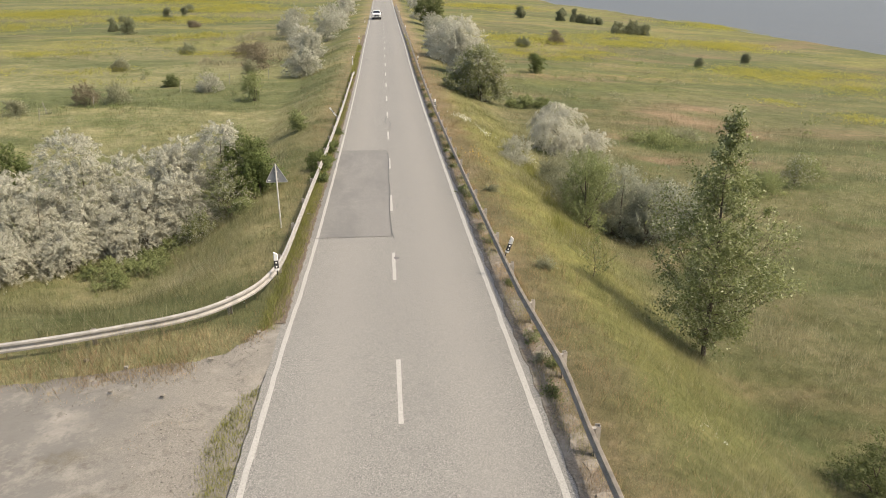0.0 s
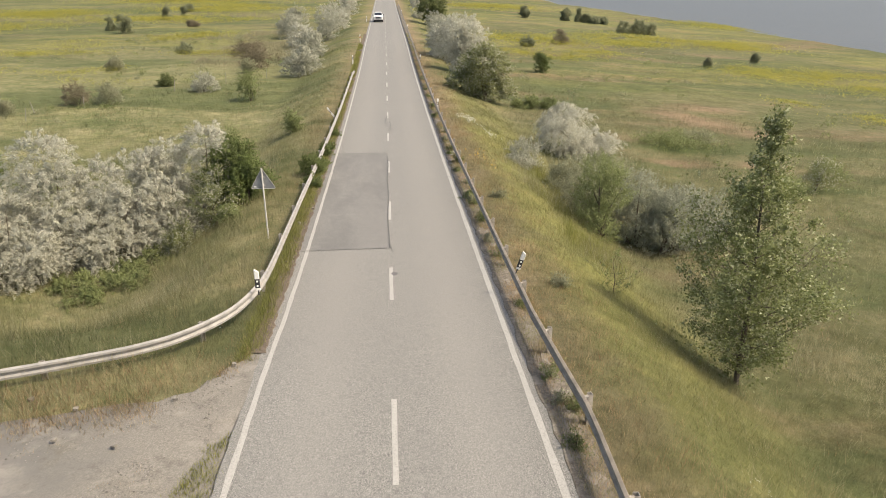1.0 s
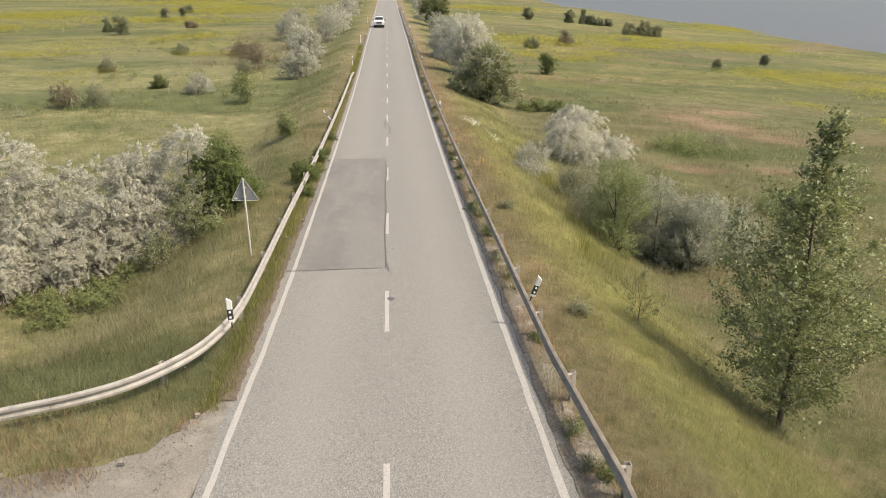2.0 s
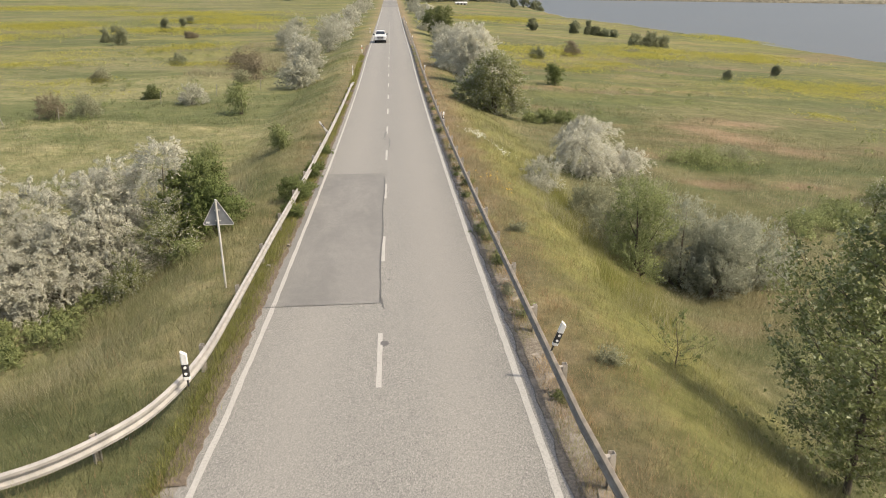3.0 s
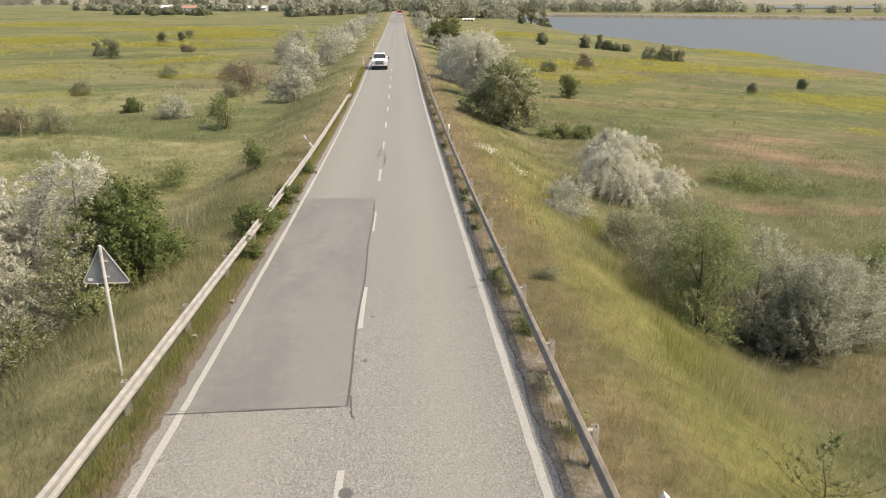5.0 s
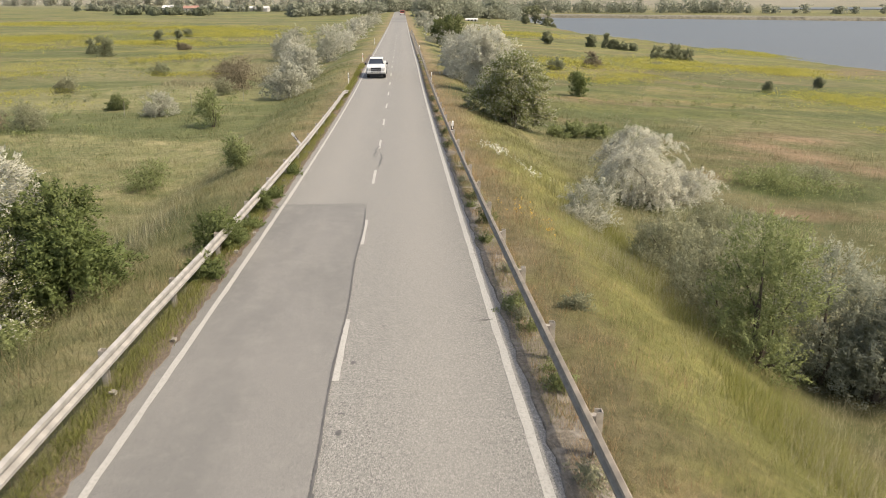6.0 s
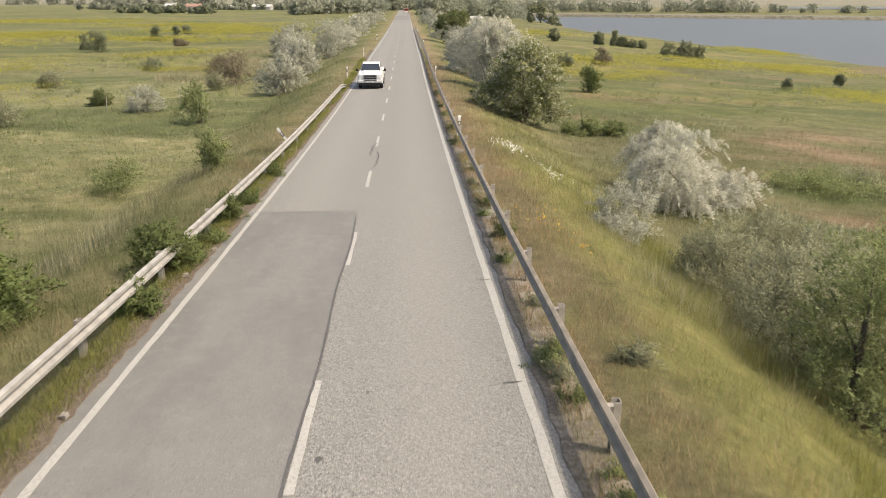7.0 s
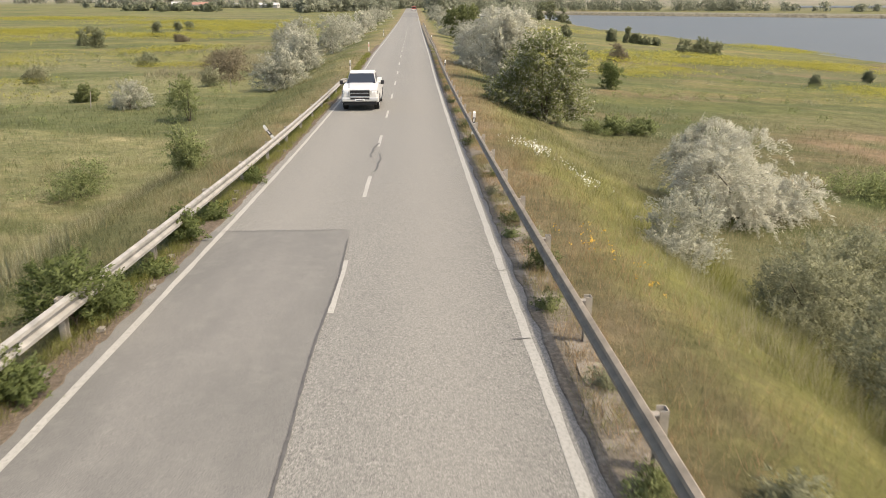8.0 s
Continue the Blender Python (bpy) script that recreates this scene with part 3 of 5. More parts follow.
def delineator(x, y, h, lean_x, lean_y, turn, red=False, label="white plastic roadside post with a black band", foot=None):
    """A hollow-looking post with a slanted top, a slanted black band and a reflector."""
    ob = empty("delineator_post", Matrix.Translation((x, y, ground_z(x, y) - 0.05 if foot is None else foot)) @ Matrix.Rotation(radians(turn), 4, "Z") @ Matrix.Rotation(radians(lean_x), 4, "Y") @ Matrix.Rotation(radians(lean_y), 4, "X"), label, "delineator", "roadside posts")

    def prism(z0, z1, slant0, slant1, grow):
        bm = bmesh.new()
        base = [(-0.06, -0.045), (0.06, -0.045), (0.035, 0.06), (-0.035, 0.06)]
        lo = [bm.verts.new((a * grow, b * grow, z0 + slant0 * (b + 0.045))) for a, b in base]
        hi = [bm.verts.new((a * grow, b * grow, z1 + slant1 * (b + 0.045))) for a, b in base]
        bm.faces.new(lo[::-1])
        bm.faces.new(hi)
        for k in range(4):
            bm.faces.new((lo[k], lo[(k + 1) % 4], hi[(k + 1) % 4], hi[k]))
        return bm

    part("shaft", prism(0, h - 0.30, 0, 0.6, 1.0), WHITE, ob)
    part("black_band", prism(h - 0.44, h - 0.20, 0.6, 0.6, 1.04), REDP if red else BLACK, ob, "orange-red band" if red else "black band")
    part("cap", prism(h - 0.30, h, 0.6, 0.6, 1.0), WHITE, ob)
    bm = bmesh.new()
    box(bm, 0.045, 0.008, 0.15, Matrix.Translation((0, -0.05, h - 0.31)), 0.003)
    part("reflector", bm, AMBER, ob)
    return ob




def short_delineator(foot, tip, turn=5, rod_down=0.18):
    """A short marker post clipped on a thin dark rod behind the rail."""
    foot, tip = Vector(foot), Vector(tip)
    way = (tip - foot).normalized()
    h = (tip - foot).length + rod_down
    side = Vector((0, 1, 0)).cross(way).normalized()
    fore = way.cross(side)
    label = "short white roadside post with a black band on a thin rod" if way.z > 0.97 else "short white roadside post leaning over behind the guardrail"
    ob = empty("delineator_post", Matrix.Translation(foot - way * rod_down) @ Matrix((side, fore, way)).transposed().to_4x4() @ Matrix.Rotation(radians(turn), 4, "Z"), label, "delineator", "roadside posts")
    bm = bmesh.new()
    rod(bm, 0.02, 0.02, (0, 0.03, 0), (0, 0.03, h - 0.1), 8)
    part("rod", bm, BLACK, ob, "thin dark rod")
    for nm, z0, z1, dz, mt in (("foot", h - 0.62, h - 0.55, 0.0, WHITE), ("black_band", h - 0.55, h - 0.27, 0.0, BLACK), ("cap", h - 0.27, h - 0.03, 0.045, WHITE)):
        bm = bmesh.new()
        base_ring = [(-0.072, -0.02), (-0.05, -0.045), (0.05, -0.045), (0.072, -0.02), (0.05, 0.05), (-0.05, 0.05)]
        lo = [bm.verts.new((a, b, z0)) for a, b in base_ring]
        hi = [bm.verts.new((a, b, z1 - dz * a / 0.07)) for a, b in base_ring]
        bm.faces.new(lo[::-1])
        bm.faces.new(hi)
        for k in range(6):
            bm.faces.new((lo[k], lo[(k + 1) % 6], hi[(k + 1) % 6], hi[k]))
        part(nm, bm, mt, ob)
    for z in (h - 0.34, h - 0.48):
        bm = bmesh.new()
        bmesh.ops.create_cone(bm, cap_ends=True, segments=14, radius1=0.03, radius2=0.03, depth=0.012, matrix=Matrix.Translation((0, -0.05, z)) @ Matrix.Rotation(math.pi / 2, 4, "X"))
        part("reflector", bm, AMBER, ob)


short_delineator((-3.68, 22.95, 0.08), (-3.69, 22.95, 0.70))
short_delineator((4.06, 23.85, 0.15), (4.22, 23.75, 0.71), 0, 0.3)
delineator(4.1, 62.5, 1.05, 4, 0, 0)
delineator(-3.75, 60.2, 1.05, -38, -10, 0, label="white plastic roadside post leaning far over")
delineator(-3.95, 97.5, 1.05, 0, 0, 0)
delineator(4.2, 97.5, 1.05, 8, 0, 0)
delineator(-3.85, 124.5, 1.05, 0, 0, 0, True, "white roadside post with an orange-red band")
delineator(4.2, 147.0, 1.05, 4, 0, 0)
delineator(-3.9, 172.0, 1.05, 2, 0, 0)
delineator(4.2, 197.0, 1.05, -3, 0, 0)


def warning_sign(x, y, h):
    ob = empty("warning_sign", Matrix.Translation((x, y, ground_z(x, y) - 0.1)) @ Matrix.Rotation(radians(-0.8), 4, "Y") @ Matrix.Rotation(radians(-3), 4, "Z"), "grey back of a triangular warning sign on a steel post", "road sign")
    bm = bmesh.new()
    rod(bm, 0.033, 0.033, (0, 0, 0), (0, 0, h + 0.02), 12)
    part("post", bm, SIGNPOST, ob, "thin pale steel tube")
    s, z = 0.92, h - 0.78
    bm = bmesh.new()
    tri = []
    for cx, cz in ((-s / 2 + 0.05, z + 0.04), (s / 2 - 0.05, z + 0.04), (0, z + s * 0.866 - 0.07)):
        for k in range(5):
            ang = {True: math.pi * (7 / 6 - 0.33) + k * 0.52, False: 0}[cx < 0] if cx < 0 else (-math.pi / 2 + k * 0.52 if cx > 0 else math.pi / 6 + k * 0.52)
            tri.append((cx + 0.045 * math.cos(ang), cz + 0.045 * math.sin(ang)))
    mid = (0.0, z + 0.29)
    tri.sort(key=lambda p: math.atan2(p[1] - mid[1], p[0] - mid[0]))
    f = bm.faces.new([bm.verts.new((a, 0.045, b)) for a, b in tri])
    ex = bmesh.ops.extrude_face_region(bm, geom=[f])
    bmesh.ops.translate(bm, verts=[v for v in ex["geom"] if isinstance(v, bmesh.types.BMVert)], vec=(0, 0.006, 0))
    part("plate", bm, SIGNBACK, ob)
    bm = bmesh.new()
    n = len(tri)
    rim = [[bm.verts.new((mid[0] + (a - mid[0]) * k, yy, mid[1] + (b - mid[1]) * k)) for a, b in tri] for k, yy in ((1.0, 0.044), (0.95, 0.044), (0.95, 0.030), (1.0, 0.030))]
    for i in range(n):
        for q in range(4):
            bm.faces.new((rim[q][i], rim[q][(i + 1) % n], rim[(q + 1) % 4][(i + 1) % n], rim[(q + 1) % 4][i]))
    part("rim", bm, SIGNPOST, ob, "pale folded rim")
    for zz in (z + 0.14, z + 0.46):
        bm = bmesh.new()
        box(bm, 0.16, 0.02, 0.03, Matrix.Translation((0, 0.034, zz)), 0.004)
        part("clamp", bm, SIGNPOST, ob)
    bm = bmesh.new()
    box(bm, 0.10, 0.003, 0.06, Matrix.Translation((-0.31, 0.041, z + 0.08)))
    part("sticker", bm, WHITE, ob, "small white maker's sticker")
    return ob


warning_sign(-4.58, 30.65, 2.88)

# ---- concrete crumbs along the gutter ----
rs = np.random.RandomState(5)


def lump(name, w, d, h, material, seed):
    r = np.random.RandomState(seed)
    bm = bmesh.new()
    box(bm, w, d, h)
    bmesh.ops.subdivide_edges(bm, edges=bm.edges[:], cuts=1)
    for v in bm.verts:
        v.co += Vector(r.uniform(-0.13, 0.13, 3)) * min(w, d, h * 2)
    me = bpy.data.meshes.new(name)
    bm.to_mesh(me)
    bm.free()
    me.materials.append(material)
    return me


slabs = [lump("gutter_block", 0.34, 0.62, 0.12, CONCRETE, k) for k in range(6)]
yy = 5.0
while yy < 100:
    ob = new("gutter_block", slabs[rs.randint(6)])
    xx = 4.0 + rs.uniform(-0.05, 0.14)
    ob.matrix_basis = pose(xx, yy, float(zr(yy)) + rs.uniform(-0.064, -0.046), rs.uniform(-3, 3), rs.uniform(-3, 3), rs.uniform(-14, 14))
    tagged(ob, "crumbling pale concrete gutter block half sunk in dirt", "concrete block", "gutter blocks")
    yy += rs.choice([0.85, 1.0, 1.15, 1.8])
stones = [lump("stone", 0.09, 0.11, 0.06, STONE, 40 + k) for k in range(4)]
for k in range(16):
    xx, yy = (rs.uniform(-9, -3.6), rs.uniform(14, 20)) if k < 6 else (rs.uniform(-3.6, -3.2), rs.uniform(30, 60))
    ob = new("stone", stones[k % 4])
    ob.matrix_basis = pose(xx, yy, float(land(xx, yy)) + 0.06, 0, 0, rs.uniform(0, 360))
    tagged(ob, "small pale stone lying by the road", "stone", "loose stones")



def gravel_chips(n, seed):
    """Loose pale chips over the lay-by, thickest beside the asphalt and the grass edge."""
    r = np.random.RandomState(seed)
    x = -3.7 - np.abs(r.normal(0, 2.4, n))
    y = r.uniform(5, 19.5, n)
    edge = np.interp(x, YARD_X, YARD_Y)
    ok = (y < edge + 0.3) & (wavy(x, y, 1.3, 2) + 0.5 * np.exp(-((edge - y) / 1.2) ** 2) > 0.55)
    x, y = x[ok], y[ok]
    z = land(x, y) + 0.0
    size = r.uniform(0.005, 0.02, (len(x), 1, 1)) * r.choice([0.7, 1.0, 1.4], (len(x), 1, 1))
    ring = np.array([(1, 0, 0), (0, 1, 0), (-1, 0, 0), (0, -1, 0), (0, 0, 0.7), (0, 0, -0.7)])
    v = np.stack([x, y, z], 1)[:, None, :] + ring[None] * size * r.uniform(0.6, 1.3, (len(x), 6, 3))
    tri = np.array([(0, 1, 4), (1, 2, 4), (2, 3, 4), (3, 0, 4), (1, 0, 5), (2, 1, 5), (3, 2, 5), (0, 3, 5)])
    f = (tri[None] + 6 * np.arange(len(x))[:, None, None]).reshape(-1, 3)
    return tagged(mesh_object("gravel", v.reshape(-1, 3), f, CHIPS), "loose pale gravel chips on the lay-by", "gravel", kind="stuff")


def wavy(x, y, s, p):
    """Soft patchy field from 0 to 1."""
    return 0.5 + 0.25 * (np.sin(x * s + 2.1 * np.sin(y * s * 0.63 + p)) + np.sin(y * s * 0.8 + 1.7 * np.sin(x * s * 0.9 + 2 * p) + p))


m = Mat("gravel_chips")
CHIPS = m.done(m.mix(m.island(), (0.1, 0.092, 0.078), (0.25, 0.23, 0.2)), 0.9, 0, 0.2)
gravel_chips(9000, 12)

# ---- pickup truck ----
CARPAINT = Mat("white_car_paint").done((0.44, 0.435, 0.42), 0.3, 0, 0.5)
CARGLASS = Mat("dark_glass").done((0.015, 0.018, 0.022), 0.05, 0, 0.8)
CHROME = Mat("chrome").done((0.62, 0.62, 0.61), 0.3, 1.0)
BRIGHTWORK = Mat("brightwork").done((0.5, 0.5, 0.49), 0.3, 0.4)
PLASTIC = worn("black_plastic", (0.02, 0.02, 0.021), 0.5, 0, 0.2, 5.0)
RUBBER = worn("rubber", (0.018, 0.018, 0.018), 0.85, 0, 0.3, 9.0)
LAMPGLASS = Mat("lamp_glass").done((0.75, 0.78, 0.8), 0.08, 0.3, 0.8)
PLATE = Mat("plate_white").done((0.75, 0.75, 0.73), 0.4)
TAIL = Mat("tail_red").done((0.35, 0.02, 0.02), 0.25)


def profile_body(sections, material, name, parent, bevel=0.03, label="", straight=False):
    """A shell lofted through cross-sections: (y, half width low, half width high, z low, z high)."""
    bm = bmesh.new()
    rings = []
    for y, wl, wh, z0, z1 in sections:
        zs = z0 + (z1 - z0) * 0.55
        wm = wl + (wh - wl) * 0.55 if straight else max(wl, wh)
        ring = [(-wl, z0), (-wl - (0 if straight else 0.015), z0 + 0.2 * (z1 - z0)), (-wm, zs), (-wh, z1), (wh, z1), (wm, zs), (wl + (0 if straight else 0.015), z0 + 0.2 * (z1 - z0)), (wl, z0)]
        rings.append([bm.verts.new((a, y, b)) for a, b in ring])
    for r0, r1 in zip(rings[:-1], rings[1:]):
        for k in range(8):
            bm.faces.new((r0[k], r0[(k + 1) % 8], r1[(k + 1) % 8], r1[k]))
    bm.faces.new(rings[0])
    bm.faces.new(rings[-1][::-1])
    bmesh.ops.recalc_face_normals(bm, faces=bm.faces[:])
    if bevel:
        bmesh.ops.bevel(bm, geom=bm.edges[:], offset=bevel, segments=2, affect="EDGES", profile=0.6)
    return part(name, bm, material, parent, label)


def plain(name, parent, sx, sy, sz, at, material, bevel=0.02, rx=0.0, rz=0.0, label=""):
    bm = bmesh.new()
    box(bm, sx, sy, sz, pose(*at, rx, 0, rz), bevel)
    return part(name, bm, material, parent, label)


def pane(name, parent, corners, material, depth=0.012):
    bm = bmesh.new()
    f = bm.faces.new([bm.verts.new(c) for c in corners])
    bm.normal_update()
    ex = bmesh.ops.extrude_face_region(bm, geom=[f])
    nrm = f.normal.copy()
    bmesh.ops.translate(bm, verts=[v for v in ex["geom"] if isinstance(v, bmesh.types.BMVert)], vec=nrm * depth)
    bmesh.ops.recalc_face_normals(bm, faces=bm.faces[:])
    return part(name, bm, material, parent)


def pickup():
    """A full-size crew-cab pickup; its nose points to -y, its wheels stand on z = 0."""
    car = empty("pickup_truck", Matrix(), "clean white crew-cab pickup truck with chrome grille", "pickup truck")
    profile_body([(-2.92, 0.90, 0.82, 0.52, 1.05), (-2.80, 0.98, 0.92, 0.45, 1.16), (-2.2, 1.02, 0.95, 0.42, 1.29), (-1.35, 1.02, 0.94, 0.40, 1.36), (-1.1, 1.02, 0.96, 0.40, 1.34), (0.9, 1.02, 0.97, 0.40, 1.30), (1.0, 1.02, 0.97, 0.42, 1.34), (2.75, 1.02, 0.97, 0.48, 1.36), (2.9, 0.98, 0.94, 0.55, 1.34)], CARPAINT, "body", car, 0.035)
    profile_body([(-1.55, 0.86, 0.84, 1.24, 1.30), (-0.74, 0.88, 0.68, 1.24, 1.88), (-0.42, 0.88, 0.69, 1.24, 1.95), (0.5, 0.88, 0.69, 1.24, 1.95), (0.82, 0.88, 0.68, 1.24, 1.88), (1.0, 0.88, 0.82, 1.24, 1.32)], CARPAINT, "cab", car, 0.03, "", True)
    profile_body([(-2.80, 0.60, 0.50, 1.04, 1.165), (-2.5, 0.68, 0.56, 1.16, 1.285), (-2.1, 0.70, 0.58, 1.22, 1.345), (-1.5, 0.74, 0.64, 1.27, 1.40)], CARPAINT, "bonnet", car, 0.02)
    pane("windscreen", car, [(-0.80, -1.484, 1.378), (0.80, -1.484, 1.378), (0.665, -0.815, 1.856), (-0.665, -0.815, 1.856)], CARGLASS, 0.012)
    for s in (-1, 1):
        pane("side_window", car, [(s * 0.862, -1.1, 1.36), (s * 0.862, -0.12, 1.36), (s * 0.735, -0.12, 1.84), (s * 0.735, -0.62, 1.84)][::s], CARGLASS, 0.012)
        pane("side_window", car, [(s * 0.862, -0.02, 1.36), (s * 0.862, 0.74, 1.36), (s * 0.735, 0.66, 1.84), (s * 0.735, -0.02, 1.84)][::s], CARGLASS, 0.012)
        mirror = plain("mirror", car, 0.20, 0.11, 0.22, (s * 1.16, -0.98, 1.38), PLASTIC, 0.035)
        plain("mirror_arm", mirror, 0.16, 0.05, 0.05, (s * 1.02, -0.96, 1.32), PLASTIC, 0.01)
        plain("lamp_housing", car, 0.34, 0.08, 0.2, (s * 0.79, -2.85, 1.0), PLASTIC, 0.03, 0, s * 10)
        lamp = plain("headlight", car, 0.30, 0.10, 0.14, (s * 0.785, -2.86, 1.0), LAMPGLASS, 0.03, 0, s * 10)
        plain("lamp_rim", lamp, 0.34, 0.07, 0.03, (s * 0.77, -2.865, 1.09), CHROME, 0.008, 0, s * 10)
        plain("fog_light", car, 0.16, 0.05, 0.10, (s * 0.72, -2.965, 0.58), LAMPGLASS, 0.02)
        plain("tail_light", car, 0.16, 0.06, 0.38, (s * 0.88, 2.90, 1.10), TAIL, 0.02)
        plain("door_seam", car, 0.006, 0.012, 0.75, (s * 1.028, -0.07, 0.92), PLASTIC, 0)
        plain("door_handle", car, 0.03, 0.16, 0.03, (s * 1.03, -0.22, 1.08), CHROME, 0.01)
        plain("sill_step", car, 0.14, 2.1, 0.06, (s * 1.0, -0.1, 0.42), PLASTIC, 0.015)
        for y in (-1.95, 1.75):
            wheel = empty("wheel", Matrix(), "", "")
            for key in list(wheel.keys()):
                del wheel[key]
            wheel.parent = car
            wheel.matrix_basis = Matrix.Translation((s * 0.86, y, 0.40))
            bm = bmesh.new()
            bmesh.ops.create_cone(bm, cap_ends=True, segments=32, radius1=0.40, radius2=0.40, depth=0.28, matrix=Matrix.Rotation(math.pi / 2, 4, "Y"))
            bmesh.ops.bevel(bm, geom=[e for e in bm.edges if abs(e.verts[0].co.x - e.verts[1].co.x) < 1e-4], offset=0.05, segments=3, affect="EDGES", profile=0.5)
            part("tyre", bm, RUBBER, wheel)
            bm = bmesh.new()
            bmesh.ops.create_cone(bm, cap_ends=True, segments=24, radius1=0.25, radius2=0.23, depth=0.03, matrix=Matrix.Translation((s * 0.142, 0, 0)) @ Matrix.Rotation(math.pi / 2 * s, 4, "Y"))
            for k in range(6):
                box(bm, 0.035, 0.05, 0.20, Matrix.Translation((s * 0.155, 0, 0)) @ Matrix.Rotation(k * math.pi / 3, 4, "X") @ Matrix.Translation((0, 0, 0.12)), 0.01)
            part("rim", bm, CHROME, wheel, "bright alloy rim")
            bm = bmesh.new()
            for k in range(9):
                a0, a1 = math.pi * k / 9, math.pi * (k + 1) / 9
                pts = [(0.42, a0), (0.42, a1), (0.48, a1), (0.48, a0)]
                vs = [[bm.verts.new((xx, r * math.cos(a), r * math.sin(a))) for r, a in pts] for xx in (s * 0.08, s * 0.19)]
                bm.faces.new(vs[0])
                bm.faces.new(vs[1][::-1])
                for q in range(4):
                    bm.faces.new((vs[0][q], vs[0][(q + 1) % 4], vs[1][(q + 1) % 4], vs[1][q]))
            arch = part("wheel_arch", bm, PLASTIC, car, "dark wheel arch")
            arch.matrix_basis = Matrix.Translation((s * 0.86, y, 0.40))
    grille = plain("grille", car, 1.10, 0.10, 0.36, (0, -2.93, 0.95), PLASTIC, 0.06)
    for sx in (-1, 1):
        plain("grille_side", grille, 0.05, 0.06, 0.34, (sx * 0.55, -2.97, 0.95), CHROME, 0.015)
    for zz, h in ((1.125, 0.035), (0.96, 0.028), (0.785, 0.03)):
        plain("grille_bar", grille, 1.06, 0.05, h, (0, -2.965, zz), CHROME, 0.012)
    bumper = plain("bumper", car, 1.98, 0.20, 0.22, (0, -2.94, 0.62), BRIGHTWORK, 0.05, label="bright silvery front bumper")
    plain("air_intake", bumper, 1.05, 0.05, 0.09, (0, -3.035, 0.675), PLASTIC, 0.02)
    plain("number_plate", bumper, 0.52, 0.02, 0.115, (0, -3.065, 0.60), PLATE, 0.004)
    plain("plate_bars", bumper, 0.40, 0.006, 0.05, (0, -3.08, 0.60), PLASTIC, 0)
    plain("skirt", car, 1.8, 0.14, 0.2, (0, -2.9, 0.42), PLASTIC, 0.03)
    plain("rear_bumper", car, 1.95, 0.16, 0.2, (0, 2.98, 0.62), CHROME, 0.04)
    plain("wiper", car, 0.55, 0.02, 0.02, (-0.32, -1.51, 1.385), PLASTIC, 0.004, 0, 4)
    plain("wiper", car, 0.55, 0.02, 0.02, (0.34, -1.51, 1.385), PLASTIC, 0.004, 0, 4)
    plain("underbody", car, 1.5, 5.2, 0.2, (0, 0, 0.38), PLASTIC, 0)
    return car


truck = pickup()

# ---- plants ----


def shoots_leaves(rs, starts, dirs, length, per, leaf, width, droop, spread, up, stray=0.75, taper=0.0, core=False):
    """Leaves set along short curved shoots, closer to the axis towards the tip where taper is set: returns corners (n, 4, 3), and with core the axis points."""
    n = len(starts)
    t = rs.uniform(0.0 if taper else 0.15, 1.0, (n, per, 1))
    L = (length * rs.uniform(0.5, 1.3, n))[:, None, None]
    d = dirs[:, None, :]
    p = starts[:, None, :] + d * t * L
    p = p + np.array([0, 0, -1.0]) * (t ** 2) * L * droop
    axis = p
    p = p + rs.normal(0, 1, p.shape) * spread * L * (1 - taper * t)
    ax = d + rs.normal(0, stray, p.shape) + np.array([0, 0, up]) + np.array([0, 0, -1.0]) * t * droop
    ax /= np.linalg.norm(ax, axis=-1, keepdims=True) + 1e-9
    sd = np.cross(ax, rs.normal(0, 1, p.shape))
    sd /= np.linalg.norm(sd, axis=-1, keepdims=True) + 1e-9
    s = leaf * rs.uniform(0.6, 1.4, (n, per, 1))
    a, b = ax * s, sd * s * width
    q = np.stack([p - a * 0.5, p + b * 0.5, p + a * 0.5, p - b * 0.5], 2)
    return (q.reshape(-1, 4, 3), axis.reshape(-1, 3)) if core else q.reshape(-1, 4, 3)


def crown_lobes(rs, w, d, h, lobes, low):
    """Centres and radii of the billows that make up an uneven crown."""
    c = []
    for k in range(int(lobes * 1.9)):
        a, r = rs.uniform(0, 2 * math.pi), rs.uniform(0, 1) ** 0.45 * 0.84
        zz = low + 0.05 + (0.83 - low) * rs.uniform() ** 1.2
        taper = np.interp(zz, [0.0, 0.3, 0.6, 0.9], [1.0, 1.0, 0.82, 0.4])
        rad = (0.10 + 0.17 * rs.uniform() ** 1.5) * min(w, d, h * 1.2)
        c.append((r * math.cos(a) * w / 2 * taper, r * math.sin(a) * d / 2 * taper, min(zz * h, h - 0.8 * rad), rad))
    return c


def limb_mesh(rs, tips, h, r0, sides=6):
    bm = bmesh.new()
    for tip in tips:
        tip = Vector(tip)
        mid = Vector((tip.x * 0.35, tip.y * 0.35, tip.z * 0.55)) + Vector(rs.uniform(-0.06, 0.06, 3)) * h
        rod(bm, r0, r0 * 0.6, (rs.uniform(-r0, r0), rs.uniform(-r0, r0), -0.15), mid, sides)
        rod(bm, r0 * 0.6, r0 * 0.15, mid, tip, sides)
    return bm


